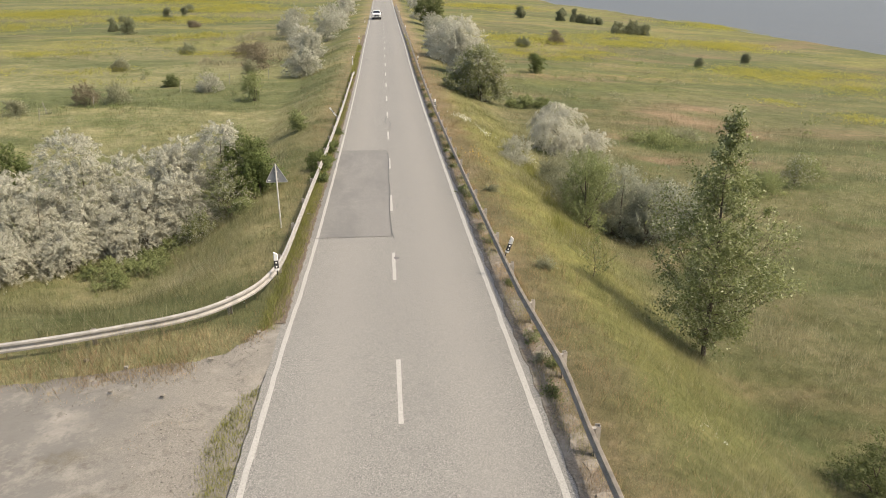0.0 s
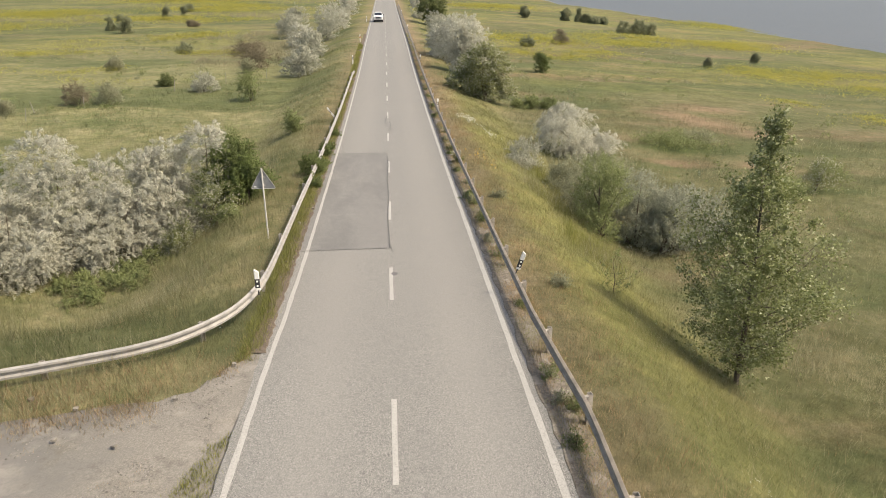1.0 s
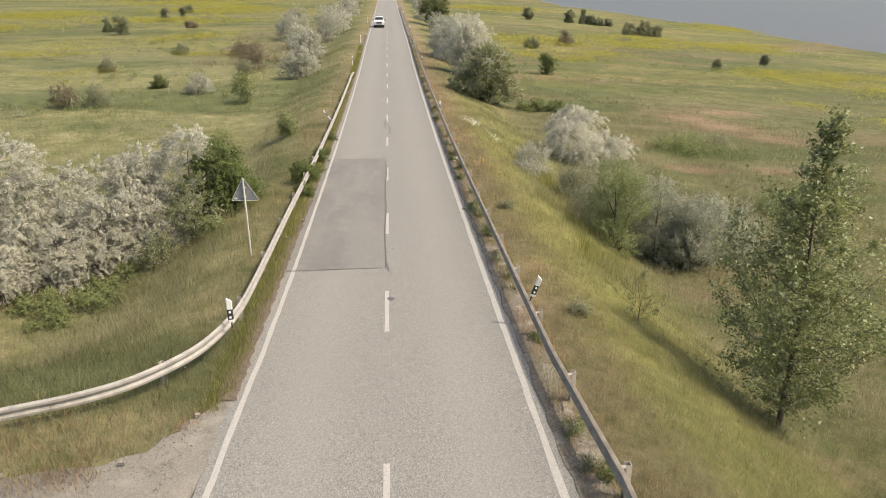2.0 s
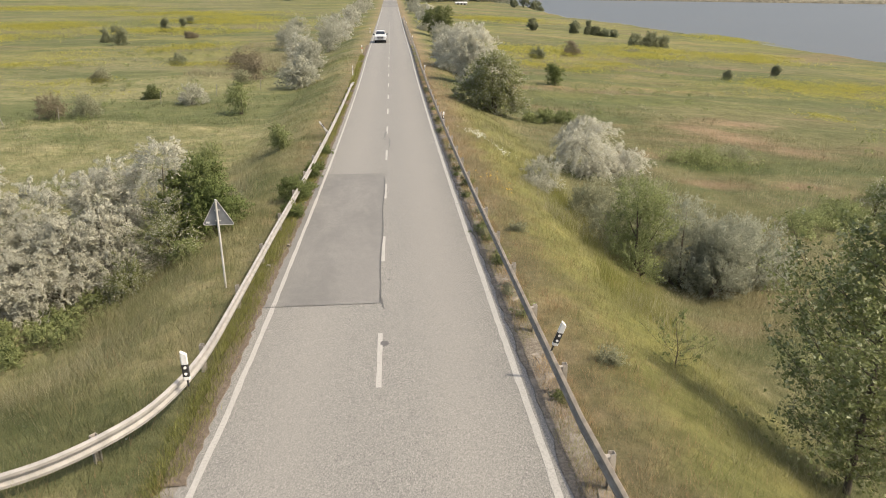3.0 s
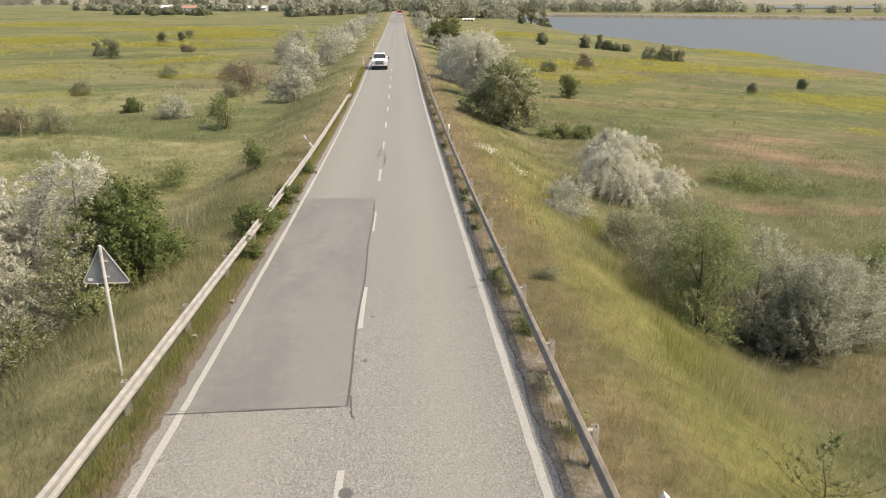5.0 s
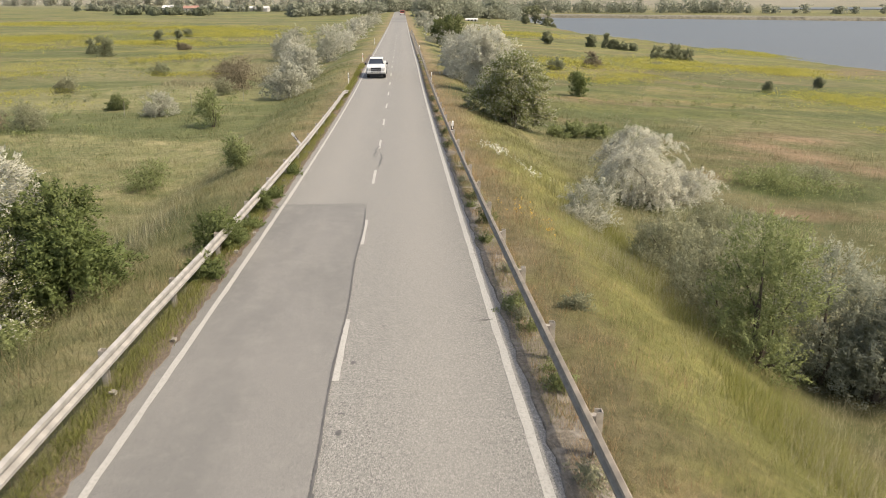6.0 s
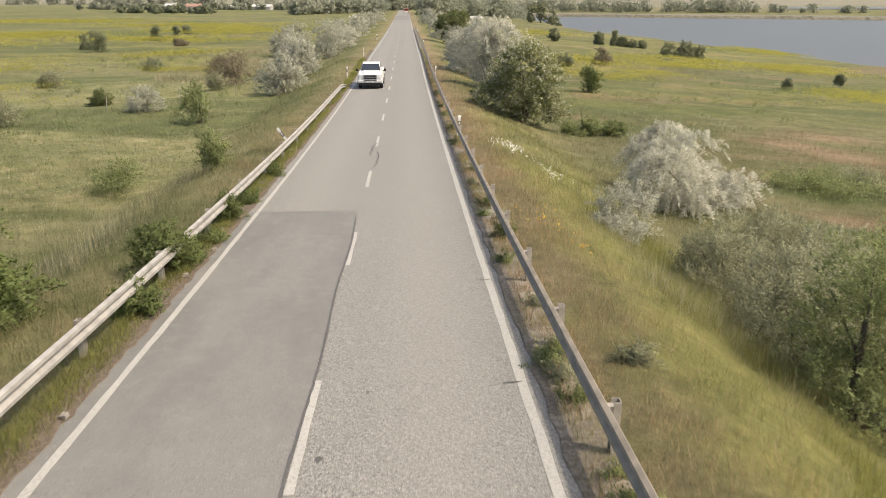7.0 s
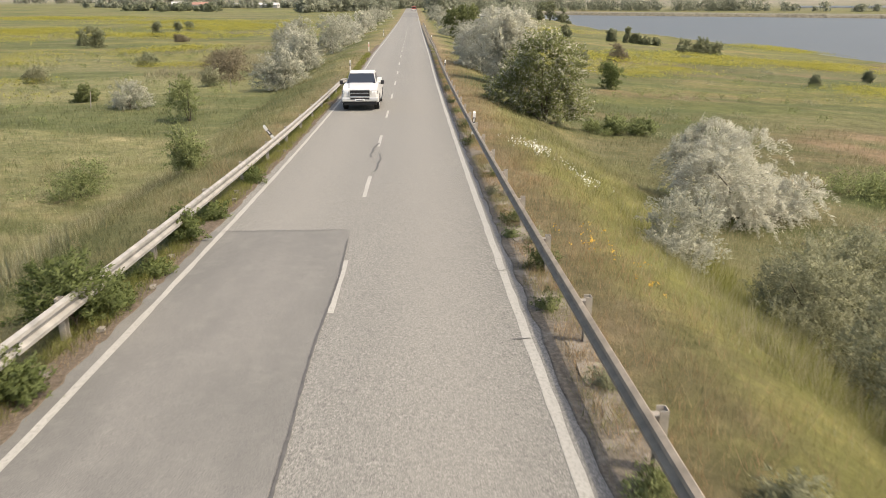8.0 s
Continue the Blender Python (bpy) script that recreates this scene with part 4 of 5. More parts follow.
def shrub(name, x, y, w, h, material, label, category="bush", depth=None, lobes=9, shoots=900, per=14, leaf=0.09, wide=0.45, length=0.45, droop=0.2, up=0.2, low=0.0, group="", seed=0, sink=0.05, stems=6, thick=1.0, soft=0.7, lift=0.42, stray=0.6, fat=0.17):
    rs = np.random.RandomState(seed + 100)
    d = depth or w
    per, leaf = (int(per * 4), leaf * 0.74) if y < 200 else (int(per * 2.2), leaf)
    shoots, length = max(12, int(shoots * 0.45)), length * 1.35
    ob = empty(name, Matrix.Translation((x, y, ground_z(x, y) - sink)), label, category, group)
    lob = crown_lobes(rs, max(w - 0.6 * length, 0.72 * w), max(d - 0.6 * length, 0.72 * d), max(h - 0.35 * length, 0.75 * h), lobes, low)
    wt = np.array([r[3] ** 2 for r in lob])
    tries = shoots * 4
    pick = rs.choice(len(lob), tries, p=wt / wt.sum())
    allc, allr = np.array([l[:3] for l in lob]), np.array([l[3] for l in lob])
    v = rs.normal(0, 1, (tries, 3))
    v[:, 2] = v[:, 2] * 0.8 + 0.2
    v /= np.linalg.norm(v, axis=1, keepdims=True)
    st = allc[pick] + v * allr[pick][:, None] * rs.uniform(0.5, 0.92, (tries, 1))
    # shoots only where they reach the light
    deep = (np.linalg.norm(st[:, None, :] - allc[None], axis=2) < allr[None] * 0.6).any(axis=1) | (st[:, 2] < 0.02)
    good = np.flatnonzero(~deep)[:shoots]
    st, v, pick = st[good], v[good], pick[good]
    c, r = allc[pick], allr[pick][:, None]
    dr = v + np.array([0, 0, up]) + rs.normal(0, 0.25, v.shape)
    dr /= np.linalg.norm(dr, axis=1, keepdims=True)
    q, axis = shoots_leaves(rs, st, dr, length, per, leaf, wide, droop, fat, up * 0.5, stray, 0.75, True)
    keep = q[:, :, 2].min(axis=1) > 0.03
    mid = q.mean(axis=1)
    # shading normals bent outward, up and to -y, so the crown looks brighter lit
    out = (mid - axis) / (fat * length) * 0.75 + np.repeat(v, per, axis=0) * 0.55 + np.array([0, -0.2, lift])
    out /= np.linalg.norm(out, axis=1, keepdims=True) + 1e-9
    part("trunk", limb_mesh(rs, [l[:3] for l in lob[:stems]], h, (0.018 * h ** 0.8 + 0.008) * thick), BARK, ob, "dark branching stems")
    leaves_object("crown", q[keep], material, ob, out=out[keep], soft=soft)
    return ob


def young_tree(name, x, y, h, w, material, label, seed=0, boughs=46, twigs=7, per=22, leaf=0.085, low=0.05, category="tree", girth=0.0105, soft=0.45):
    """A slender tree: one leader, rising boughs that fork into twigs, leaves gathered along the twigs, open gaps between."""
    rs = np.random.RandomState(seed)
    ob = empty(name, Matrix.Translation((x, y, ground_z(x, y) - 0.1)), label, category)
    pts = [Vector((0.11 * math.sin(k * 0.9) * (k / 8), 0.1 * math.sin(k * 1.3) * (k / 8), h * k / 8)) for k in range(9)]
    bm = bmesh.new()
    for k in range(8):
        rod(bm, girth * h * (1 - k / 8.3), girth * h * (1 - (k + 1) / 8.3), pts[k], pts[k + 1], 8)
    part("trunk", bm, BARK, ob)
    bb = bmesh.new()
    starts, dirs, lens = [], [], []
    for k in range(boughs):
        t = low + (0.96 - low) * ((k + rs.uniform(-0.3, 0.3)) / boughs if k else 0.0) ** 1.2
        p = Vector((np.interp(t * 8, range(9), [q.x for q in pts]), np.interp(t * 8, range(9), [q.y for q in pts]), t * h))
        a = k * 2.4 + rs.uniform(-0.5, 0.5)
        reach = w / 2 * float(np.interp(t, [0.0, 0.08, 0.16, 0.28, 0.42, 0.55, 0.66, 0.76, 0.88, 1.0], [0.3, 0.55, 0.92, 1.0, 0.84, 0.58, 0.34, 0.2, 0.15, 0.07])) * rs.choice([0.62, 0.85, 1.0, 1.1])
        way = Vector((math.cos(a), math.sin(a), rs.uniform(0.3, 0.75)))
        mid = p + way * reach * 0.5
        tip = p + Vector((way.x, way.y, way.z * 1.5)) * reach
        r0 = girth * h * 0.1 + 0.004 * reach
        rod(bb, r0, r0 * 0.6, p, mid, 5)
        rod(bb, r0 * 0.6, 0.003, mid, tip, 5)
        bare = t < 0.07
        for j in range(3 if bare else 3 + int((twigs - 2) * min(1.0, 2 * reach / w))):
            f = rs.uniform(0.12, 1.0)
            q = p.lerp(mid, f * 2) if f < 0.5 else mid.lerp(tip, f * 2 - 1)
            v = (tip - p).normalized() * 0.7 + Vector(rs.normal(0, 0.55, 3)) + Vector((0, 0, 0.25))
            v.normalize()
            ln = rs.uniform(0.25, 0.6) * (0.35 + 0.5 * min(reach, 1.6)) * h / 9 * 1.35
            rod(bb, 0.006, 0.002, q, q + v * ln, 3)
            if not bare or rs.uniform() < 0.5:
                starts.append(q), dirs.append(v), lens.append(ln)
    for k in range(14):
        q = pts[7].lerp(pts[8], k / 14) + Vector((0, 0, 0.02))
        starts.append(q), dirs.append(Vector(rs.normal(0, 0.5, 3) + np.array([0, 0, 0.8])).normalized()), lens.append(0.3 * h / 9)
    part("branchwork", bb, BARK, ob)
    st, dr = np.array(starts), np.array(dirs)
    q = shoots_leaves(rs, st, dr, np.array(lens) * 1.3, per, leaf, 0.8, 0.1, 0.17, -0.2, 1.0)
    mid = q.mean(axis=1)
    core = np.repeat(st, per, axis=0)
    out = (mid - core) * 2.2 + np.stack([mid[:, 0], mid[:, 1], np.full(len(mid), 0.9)], 1) * (2.0 / w)
    out /= np.linalg.norm(out, axis=1, keepdims=True) + 1e-9
    leaves_object("crown", q, material, ob, out=out, soft=soft)
    return ob


GREENISH = leafy("soft_green_leaves", (0.115, 0.14, 0.05), (0.26, 0.285, 0.12), 0.46)
ASHEN = leafy("ashen_leaves", (0.215, 0.225, 0.16), (0.325, 0.33, 0.245), 0.5)
HEDGE = "silver hedge"
# big silver hedge left of the road
for k, (x, y, w, h) in enumerate([(-15.9, 37.2, 5.2, 6.1), (-18.4, 36.2, 4.6, 4.6), (-21.6, 35.5, 5.0, 4.5), (-13.8, 38.2, 4.4, 5.0), (-12.0, 38.9, 4.6, 5.5), (-10.5, 39.4, 4.4, 5.9), (-8.9, 39.4, 3.8, 5.3), (-16.6, 34.7, 4.2, 3.9), (-14.4, 36.0, 3.8, 3.8), (-12.3, 36.8, 3.6, 3.8), (-10.4, 37.6, 3.2, 3.8), (-17.4, 32.7, 3.2, 2.2), (-20.0, 33.2, 4.0, 3.3), (-15.2, 34.3, 2.8, 1.9), (-13.0, 35.6, 2.6, 1.8)]):
    shrub("oleaster_bush", x, y, w, h, SILVER, "dense silver-white flowering oleaster bush in a hedge", "bush", None, 10 if h > 3 else 6, int(290 * w), 14, 0.16, 0.27, 0.5, 0.55, 0.35, 0.0, HEDGE, k, soft=0.75, lift=0.7, stray=0.5, fat=0.14)
shrub("green_bush", -7.2, 39.2, 3.2, 3.2, GREEN, "dark green leafy bush at the end of the silver hedge", lobes=10, shoots=1100, per=14, leaf=0.12, wide=0.6, seed=21)
shrub("green_bush", -8.1, 37.3, 3.6, 3.1, BLOSSOM, "olive leafy thicket under the hedge", lobes=8, shoots=700, per=12, leaf=0.09, seed=22)
shrub("green_bush", -9.2, 35.9, 2.4, 1.5, BLOSSOM, "low olive thicket at the hedge foot", lobes=7, shoots=500, per=12, leaf=0.09, seed=23)
shrub("green_bush", -6.6, 38.2, 2.2, 2.5, BRIGHT, "fresh green leafy bush in front of the dark one", lobes=8, shoots=620, per=14, leaf=0.13, wide=0.5, length=0.5, droop=0.3, seed=25)
shrub("green_bush", -23.5, 44.5, 4.0, 4.6, GREEN, "dark green bush behind the hedge", lobes=9, shoots=900, per=14, leaf=0.14, wide=0.6, seed=24)
for k, (x, y, w, h) in enumerate([(-13.4, 33.6, 3.0, 0.55), (-11.8, 34.4, 3.2, 0.65), (-10.4, 35.2, 3.0, 0.8), (-12.4, 32.4, 3.0, 0.4), (-10.6, 33.2, 3.0, 0.4), (-7.2, 36.0, 1.6, 0.7)]):
    shrub("bramble", x, y, w, h, GREENISH, "low green bramble at the foot of the hedge", lobes=9, shoots=420, per=12, leaf=0.1, wide=0.6, length=0.35, seed=60 + k)
# right bank
young_tree("poplar_tree", 11.65, 24.0, 9.3, 5.2, ASPEN, "slender young poplar with glossy green leaves and open crown", 3, 84, 11, 48, 0.085, soft=0.35)
young_tree("sapling", 8.0, 26.6, 1.8, 2.1, GREENISH, "thin thorny sapling with few leaves on the bank", 5, 26, 6, 6, 0.05, 0.05, "bush", 0.011)
shrub("oleaster_tree", 14.4, 59.5, 7.4, 4.3, SILVER, "rounded silver-white flowering oleaster tree", "tree", None, 10, 2000, 18, 0.17, 0.25, 0.7, 0.9, 0.45, 0.0, "", 41, soft=0.75, lift=0.8, stray=0.45, fat=0.12)
shrub("oleaster_bush", 8.9, 49.0, 2.6, 1.7, SILVERDIM, "low silvery bush on the bank", "bush", None, 8, 650, 14, 0.10, 0.42, 0.45, 0.2, 0.4, 0, "", 33)
for k, (x, y, w, h, mt) in enumerate([(11.1, 46.4, 3.5, 2.6, GREYGREEN), (11.2, 42.2, 3.7, 3.5, GREYGREEN), (11.1, 39.2, 3.4, 4.5, GREENISH), (13.3, 39.7, 3.6, 4.3, ASHEN), (14.3, 38.6, 3.2, 3.7, ASHEN), (15.3, 39.0, 3.6, 4.0, ASHEN), (13.3, 44.0, 4.2, 3.4, GREYGREEN), (13.8, 48.6, 3.9, 2.8, GREYGREEN), (16.8, 40.0, 3.2, 3.2, ASHEN)]):
    shrub("willow_bush", x, y, w, h, mt, "dense grey-green bush on the lower bank" if mt is not GREENISH else "fresh green leafy bush among grey ones", "bush", None, 15, 1300, 9, 0.11, 0.45, 0.42, 0.0, 0.75, 0, "bank thicket", 40 + k, fat=0.2, soft=0.6, lift=0.6)
shrub("hawthorn_bush", 10.0, 79.0, 6.8, 5.6, BLOSSOM, "large round green bush speckled with white blossom", "bush", None, 14, 2300, 15, 0.16, 0.6, 0.55, 0.2, 0.1, 0, "", 50)
shrub("oleaster_bush", 9.2, 93.0, 5.6, 6.6, SILVER, "tall silver-grey oleaster bush by the road", "bush", None, 11, 1300, 13, 0.2, 0.45, 0.7, 0.25, 0.3, 0, "", 51)
shrub("oleaster_bush", 9.8, 106.0, 8.0, 6.8, SILVER, "wide silver-white oleaster bush by the road", "bush", None, 13, 1800, 13, 0.22, 0.45, 0.8, 0.25, 0.3, 0, "", 52)
shrub("oleaster_bush", 9.5, 122.0, 6.0, 5.0, SILVERDIM, "silver-grey oleaster bush by the road", "bush", None, 10, 900, 12, 0.24, 0.45, 0.8, 0.25, 0.3, 0, "", 53)
shrub("broadleaf_tree", 10.6, 172.0, 6.5, 7.2, DARKLEAF, "dark green round tree by the road", "tree", None, 12, 1200, 12, 0.3, 0.6, 0.8, 0.1, 0.1, 0.08, "", 54)
shrub("thicket", 15.8, 81.0, 6.8, 1.2, GREENISH, "low green bramble thicket in the meadow", "bush", 3.2, 22, 900, 12, 0.14, 0.6, 0.35, 0.1, 0.1, 0, "", 55)

# ---- shrubs of the meadows ----
OL = "silver-grey oleaster bush beside the road bank"
for k, (x, y, w, h, mt) in enumerate([(-10.4, 99.5, 4.9, 3.9, SILVERDIM), (-10.8, 119.0, 5.0, 4.6, SILVERDIM), (-13.2, 131.0, 5.6, 4.8, SILVER), (-10.3, 144.0, 6.2, 5.6, SILVERDIM), (-17.5, 150.0, 6.5, 5.0, SILVERDIM), (-10.5, 163.0, 7.0, 6.0, SILVER), (-19.4, 174.0, 7.0, 5.4, SILVERDIM), (-11.0, 184.0, 6.0, 5.4, SILVERDIM), (-10.0, 205.0, 6.5, 5.6, SILVER), (-10.5, 226.0, 6.0, 5.2, SILVERDIM), (-10.0, 250.0, 7.0, 5.6, SILVERDIM), (-9.8, 280.0, 7.0, 5.2, SILVERDIM), (-9.8, 312.0, 8.0, 5.5, SILVERDIM), (-10.4, 350.0, 8.0, 5.5, SILVERDIM), (9.8, 140.0, 5.5, 4.6, SILVERDIM), (10.2, 156.0, 5.5, 5.0, SILVERDIM), (10.0, 192.0, 7.0, 5.6, SILVERDIM), (10.3, 215.0, 7.0, 6.0, SILVER), (10.4, 244.0, 7.0, 5.6, SILVERDIM), (10.2, 275.0, 8.0, 5.6, SILVERDIM), (10.2, 310.0, 8.0, 5.6, SILVERDIM), (10.2, 350.0, 8.0, 5.6, SILVERDIM)]):
    far = y > 200
    shrub("oleaster_bush", x, y, w, 0.9 * h, mt, OL, "bush", None, 10, 300 if far else 600, 9, 0.36 if far else 0.24, 0.5, 0.8, 0.25, 0.35, 0, "roadside oleasters", 200 + k, stems=4)

WEST_BUSHES = [
    (-14.2, 83.5, 2.6, 3.3, GREENISH, "fresh green young bush in the meadow"), (-20.3, 89.4, 3.2, 2.2, SILVERDIM, "small silvery spreading bush in the meadow"),
    (-6.7, 57.6, 1.3, 1.7, GREENISH, "small green shrub on the road bank"), (-25.9, 94.6, 2.0, 1.7, DARKLEAF, "small dark round shrub in the meadow"),
    (-17.0, 110.0, 6.4, 2.5, BROWNISH, "brownish twiggy thicket in the meadow"), (-21.5, 123.0, 8.0, 2.3, BROWNISH, "low brownish thicket in the meadow"),
    (-28.2, 82.0, 3.2, 2.1, GREYGREEN, "low olive bush in the meadow"), (-31.0, 81.4, 3.0, 2.2, BROWNISH, "low olive-brown bush in the meadow"),
    (-52.0, 163.0, 3.6, 4.0, DARKLEAF, "small dark green tree in the flowering meadow"), (-57.5, 171.0, 2.4, 3.0, DARKLEAF, "small dark green tree in the flowering meadow"),
    (-53.4, 200.0, 2.4, 3.2, DARKLEAF, "small dark green tree in the flowering meadow"), (-50.5, 205.0, 1.6, 3.2, DARKLEAF, "slim dark green tree in the flowering meadow"),
    (-54.7, 229.0, 2.0, 2.0, DARKLEAF, "small dark shrub in the flowering meadow"), (-42.0, 178.0, 2.6, 1.4, BROWNISH, "low dark shrub in the flowering meadow"),
    (-32.0, 128.0, 3.2, 1.6, GREYGREEN, "low olive bush in the meadow"), (-36.0, 108.0, 2.6, 1.6, GREYGREEN, "low olive bush in the meadow"),
    (-12.6, 61.5, 2.9, 1.7, GREENISH, "loose olive-green bush in the grass"), (-18.0, 104.0, 2.0, 1.6, GREYGREEN, "low olive bush in the meadow"),
    (-36.5, 77.0, 2.6, 1.5, GREYGREEN, "low olive bush in the meadow"), (-120.0, 195.0, 4.0, 3.0, DARKLEAF, "small dark tree at the meadow's edge"),
]
SHORE_BUSHES = [
    (21.8, 108.2, 2.6, 3.3, GREEN, "small round green tree in the meadow"), (35.0, 156.5, 3.6, 2.8, BROWNISH, "dark twiggy bush in the meadow"), (26.5, 146.0, 3.2, 1.8, GREYGREEN, "low olive bush in the meadow"),
    (41.7, 235.0, 3.0, 3.6, GREYGREEN, "grey-green bush near the shore"), (53.4, 232.0, 3.0, 3.2, GREYGREEN, "grey-green bush near the shore"), (56.6, 229.0, 1.8, 4.2, GREYGREEN, "slim grey-green tree near the shore"),
    (58.6, 229.0, 3.0, 2.9, GREYGREEN, "grey-green bush near the shore"), (61.4, 229.0, 3.8, 2.4, GREYGREEN, "grey-green bush near the shore"), (64.4, 229.0, 3.4, 2.0, GREYGREEN, "grey-green bush near the shore"),
    (60.4, 196.2, 4.0, 3.3, GREEN, "dark green bush clump near the shore"), (63.9, 196.2, 4.4, 3.6, GREEN, "dark green bush clump near the shore"), (67.2, 196.8, 4.0, 2.9, GREEN, "dark green bush clump near the shore"),
    (67.8, 139.3, 1.3, 1.9, DARKLEAF, "small dark tree alone in the meadow"), (55.0, 130.0, 1.3, 1.7, DARKLEAF, "tiny dark shrub in the meadow"), (61.0, 262.0, 2.4, 2.8, DARKLEAF, "small dark tree by the water"),
]
EAST_BUSHES = [
    (30.6, 52.3, 2.9, 2.7, BLOSSOM, "round bush with white blossom in the meadow"), (33.0, 55.0, 3.4, 1.6, GREENISH, "low green scrub in the meadow"), (28.0, 51.0, 3.6, 1.3, GREENISH, "low green scrub in the meadow"),
    (13.9, 16.6, 2.6, 2.3, DARKLEAF, "dark bush at the foot of the bank"), (16.5, 16.0, 3.0, 2.2, BROWNISH, "dark twiggy bush at the foot of the bank"),
    (24.0, 66.0, 5.0, 1.0, GREENISH, "low olive scrub in the meadow"), (28.0, 67.5, 4.0, 0.9, GREYGREEN, "low olive scrub in the meadow"), (24.0, 48.2, 4.6, 1.2, GREENISH, "low leafy green scrub in the meadow"), (26.4, 49.6, 4.2, 1.4, GREENISH, "low leafy green scrub in the meadow"),
    (76.0, 455.0, 7.0, 12.0, GREYGREEN, "tall poplar clump by the lake"), (82.0, 452.0, 6.0, 9.0, DARKLEAF, "dark tree at the lake's edge"), (70.0, 448.0, 6.0, 10.0, GREYGREEN, "tree by the lake"), (88.0, 470.0, 5.0, 8.0, GREYGREEN, "slim tree at the lake's edge"),
]
# lighter leaves for bushes past y = 112: haze painted as leaf colour
HAZEGREEN = leafy("haze_tinted_leaves", (0.15, 0.165, 0.09), (0.24, 0.248, 0.145), 0.45)
for k, (x, y, w, h, mt, lab) in enumerate(WEST_BUSHES + SHORE_BUSHES + EAST_BUSHES):
    big = max(0.1, min(0.6, 0.0016 * y))
    mt = HAZEGREEN if y > 112 and mt in (DARKLEAF, GREEN, GREYGREEN) else mt
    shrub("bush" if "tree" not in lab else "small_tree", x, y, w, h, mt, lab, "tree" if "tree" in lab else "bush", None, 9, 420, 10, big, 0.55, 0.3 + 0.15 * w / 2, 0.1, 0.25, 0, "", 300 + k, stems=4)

# weeds in and beside the guardrails
WEEDS = [(-3.85, 41.4, 1.35, 1.2), (-3.62, 42.2, 0.8, 0.7), (-3.55, 46.4, 0.75, 0.75), (-3.6, 38.9, 0.75, 0.6), (-3.45, 48.5, 0.6, 0.35), (-3.5, 44.0, 0.45, 0.3), (-3.4, 53.0, 0.6, 0.35)]
for k, (x, y, w, h) in enumerate(WEEDS):
    shrub("weed_bush", x, y, w, h, GREEN, "leafy green weed growing through the guardrail", "weed", None, 7, int(240 * w), 15, 0.075, 0.6, 0.3, 0.1, 0.3, 0, "guardrail weeds", 400 + k, stems=4)
rs = np.random.RandomState(77)
for k in range(34):
    y = [44.2, 39.0, 36.6, 34.9, 47.8, 51.0, 33.0][k] if k < 7 else rs.uniform(6, 90)
    w = rs.uniform(0.16, 0.5)
    shrub("weed", 3.86 + rs.uniform(-0.12, 0.35), y, w, w * rs.uniform(0.7, 1.2), [DARKLEAF, GREYGREEN, GREENISH, DARKLEAF][k % 4], "small green weed in the gutter under the guardrail", "weed", w * rs.uniform(1.0, 2.2), 5, 60, 10, 0.06, 0.45, 0.22, 0.1, 0.5, 0, "gutter weeds", 430 + k, stems=3, fat=0.25)
for k, (x, y) in enumerate([(5.3, 36.4), (5.6, 24.8)]):
    shrub("weed", x, y, 0.7, 0.35, GREYGREEN, "grey-green weed clump on the bank", "weed", None, 6, 170, 10, 0.06, 0.5, 0.25, 0.1, 0.4, 0, "bank weeds", 480 + k, stems=3)


def stake(x, y, h, lean):
    bm = bmesh.new()
    rod(bm, 0.035, 0.03, (0, 0, -0.2), (0, 0, h), 7)
    rod(bm, 0.03, 0.008, (0, 0, h), (0.01, 0, h + 0.05), 7)
    ob = part("stake", bm, TIMBER, None)
    ob.matrix_basis = Matrix.Translation((x, y, ground_z(x, y))) @ Matrix.Rotation(radians(lean), 4, "Y")
    tagged(ob, "weathered grey wooden fence stake in the meadow", "stake", "old fence stakes")


for x, y, h, lean in [(-29.8, 79.5, 1.3, 3), (-33.5, 77.0, 1.2, -12), (-24.0, 91.0, 1.3, 6), (-19.0, 95.0, 1.3, 4), (-14.8, 99.0, 1.2, 2), (-9.5, 41.0, 1.1, 4), (-32.6, 73.0, 1.2, 10)]:
    stake(x, y, h, lean)

# ---- far side: tree belts, shore bank, houses ----
def belt(name, x0, x1, y0, y1, n, h0, h1, material, label, seed, leaf=1.1):
    """A far wood: many small crowns in one mesh."""
    rs = np.random.RandomState(seed)
    out, ways = [], []
    for k in range(int(n * 1.4)):
        f = rs.uniform()
        x, y = x0 + (x1 - x0) * f, y0 + (y1 - y0) * f + rs.uniform(-14, 14)
        h, w = rs.uniform(h0, h1), rs.uniform(0.6, 1.3) * h1 * 0.8
        z = ground_z(x, y) + 40 * float(smooth(1300, 3600, y)) * 0.4
        m = 90
        c = np.stack([x + rs.normal(0, w * 0.26, m), y + rs.normal(0, w * 0.26, m), z + h * rs.uniform(0.02, 1, m) ** 0.8], 1)
        d = rs.normal(0, 1, (m, 3))
        d /= np.linalg.norm(d, axis=1, keepdims=True)
        out.append(shoots_leaves(rs, c, d, leaf, 3, leaf, 0.8, 0.1, 0.3, 0.1))
        face = np.repeat(d * 0.7 + (c - np.array([x, y, z + h * 0.3])) / h, 3, axis=0) + np.array([0, 0, 0.3])
        ways.append(face / (np.linalg.norm(face, axis=1, keepdims=True) + 1e-9))
    ob = leaves_object(name, np.concatenate(out), material, out=np.concatenate(ways), soft=0.9)
    return tagged(ob, label, "trees", kind="stuff")


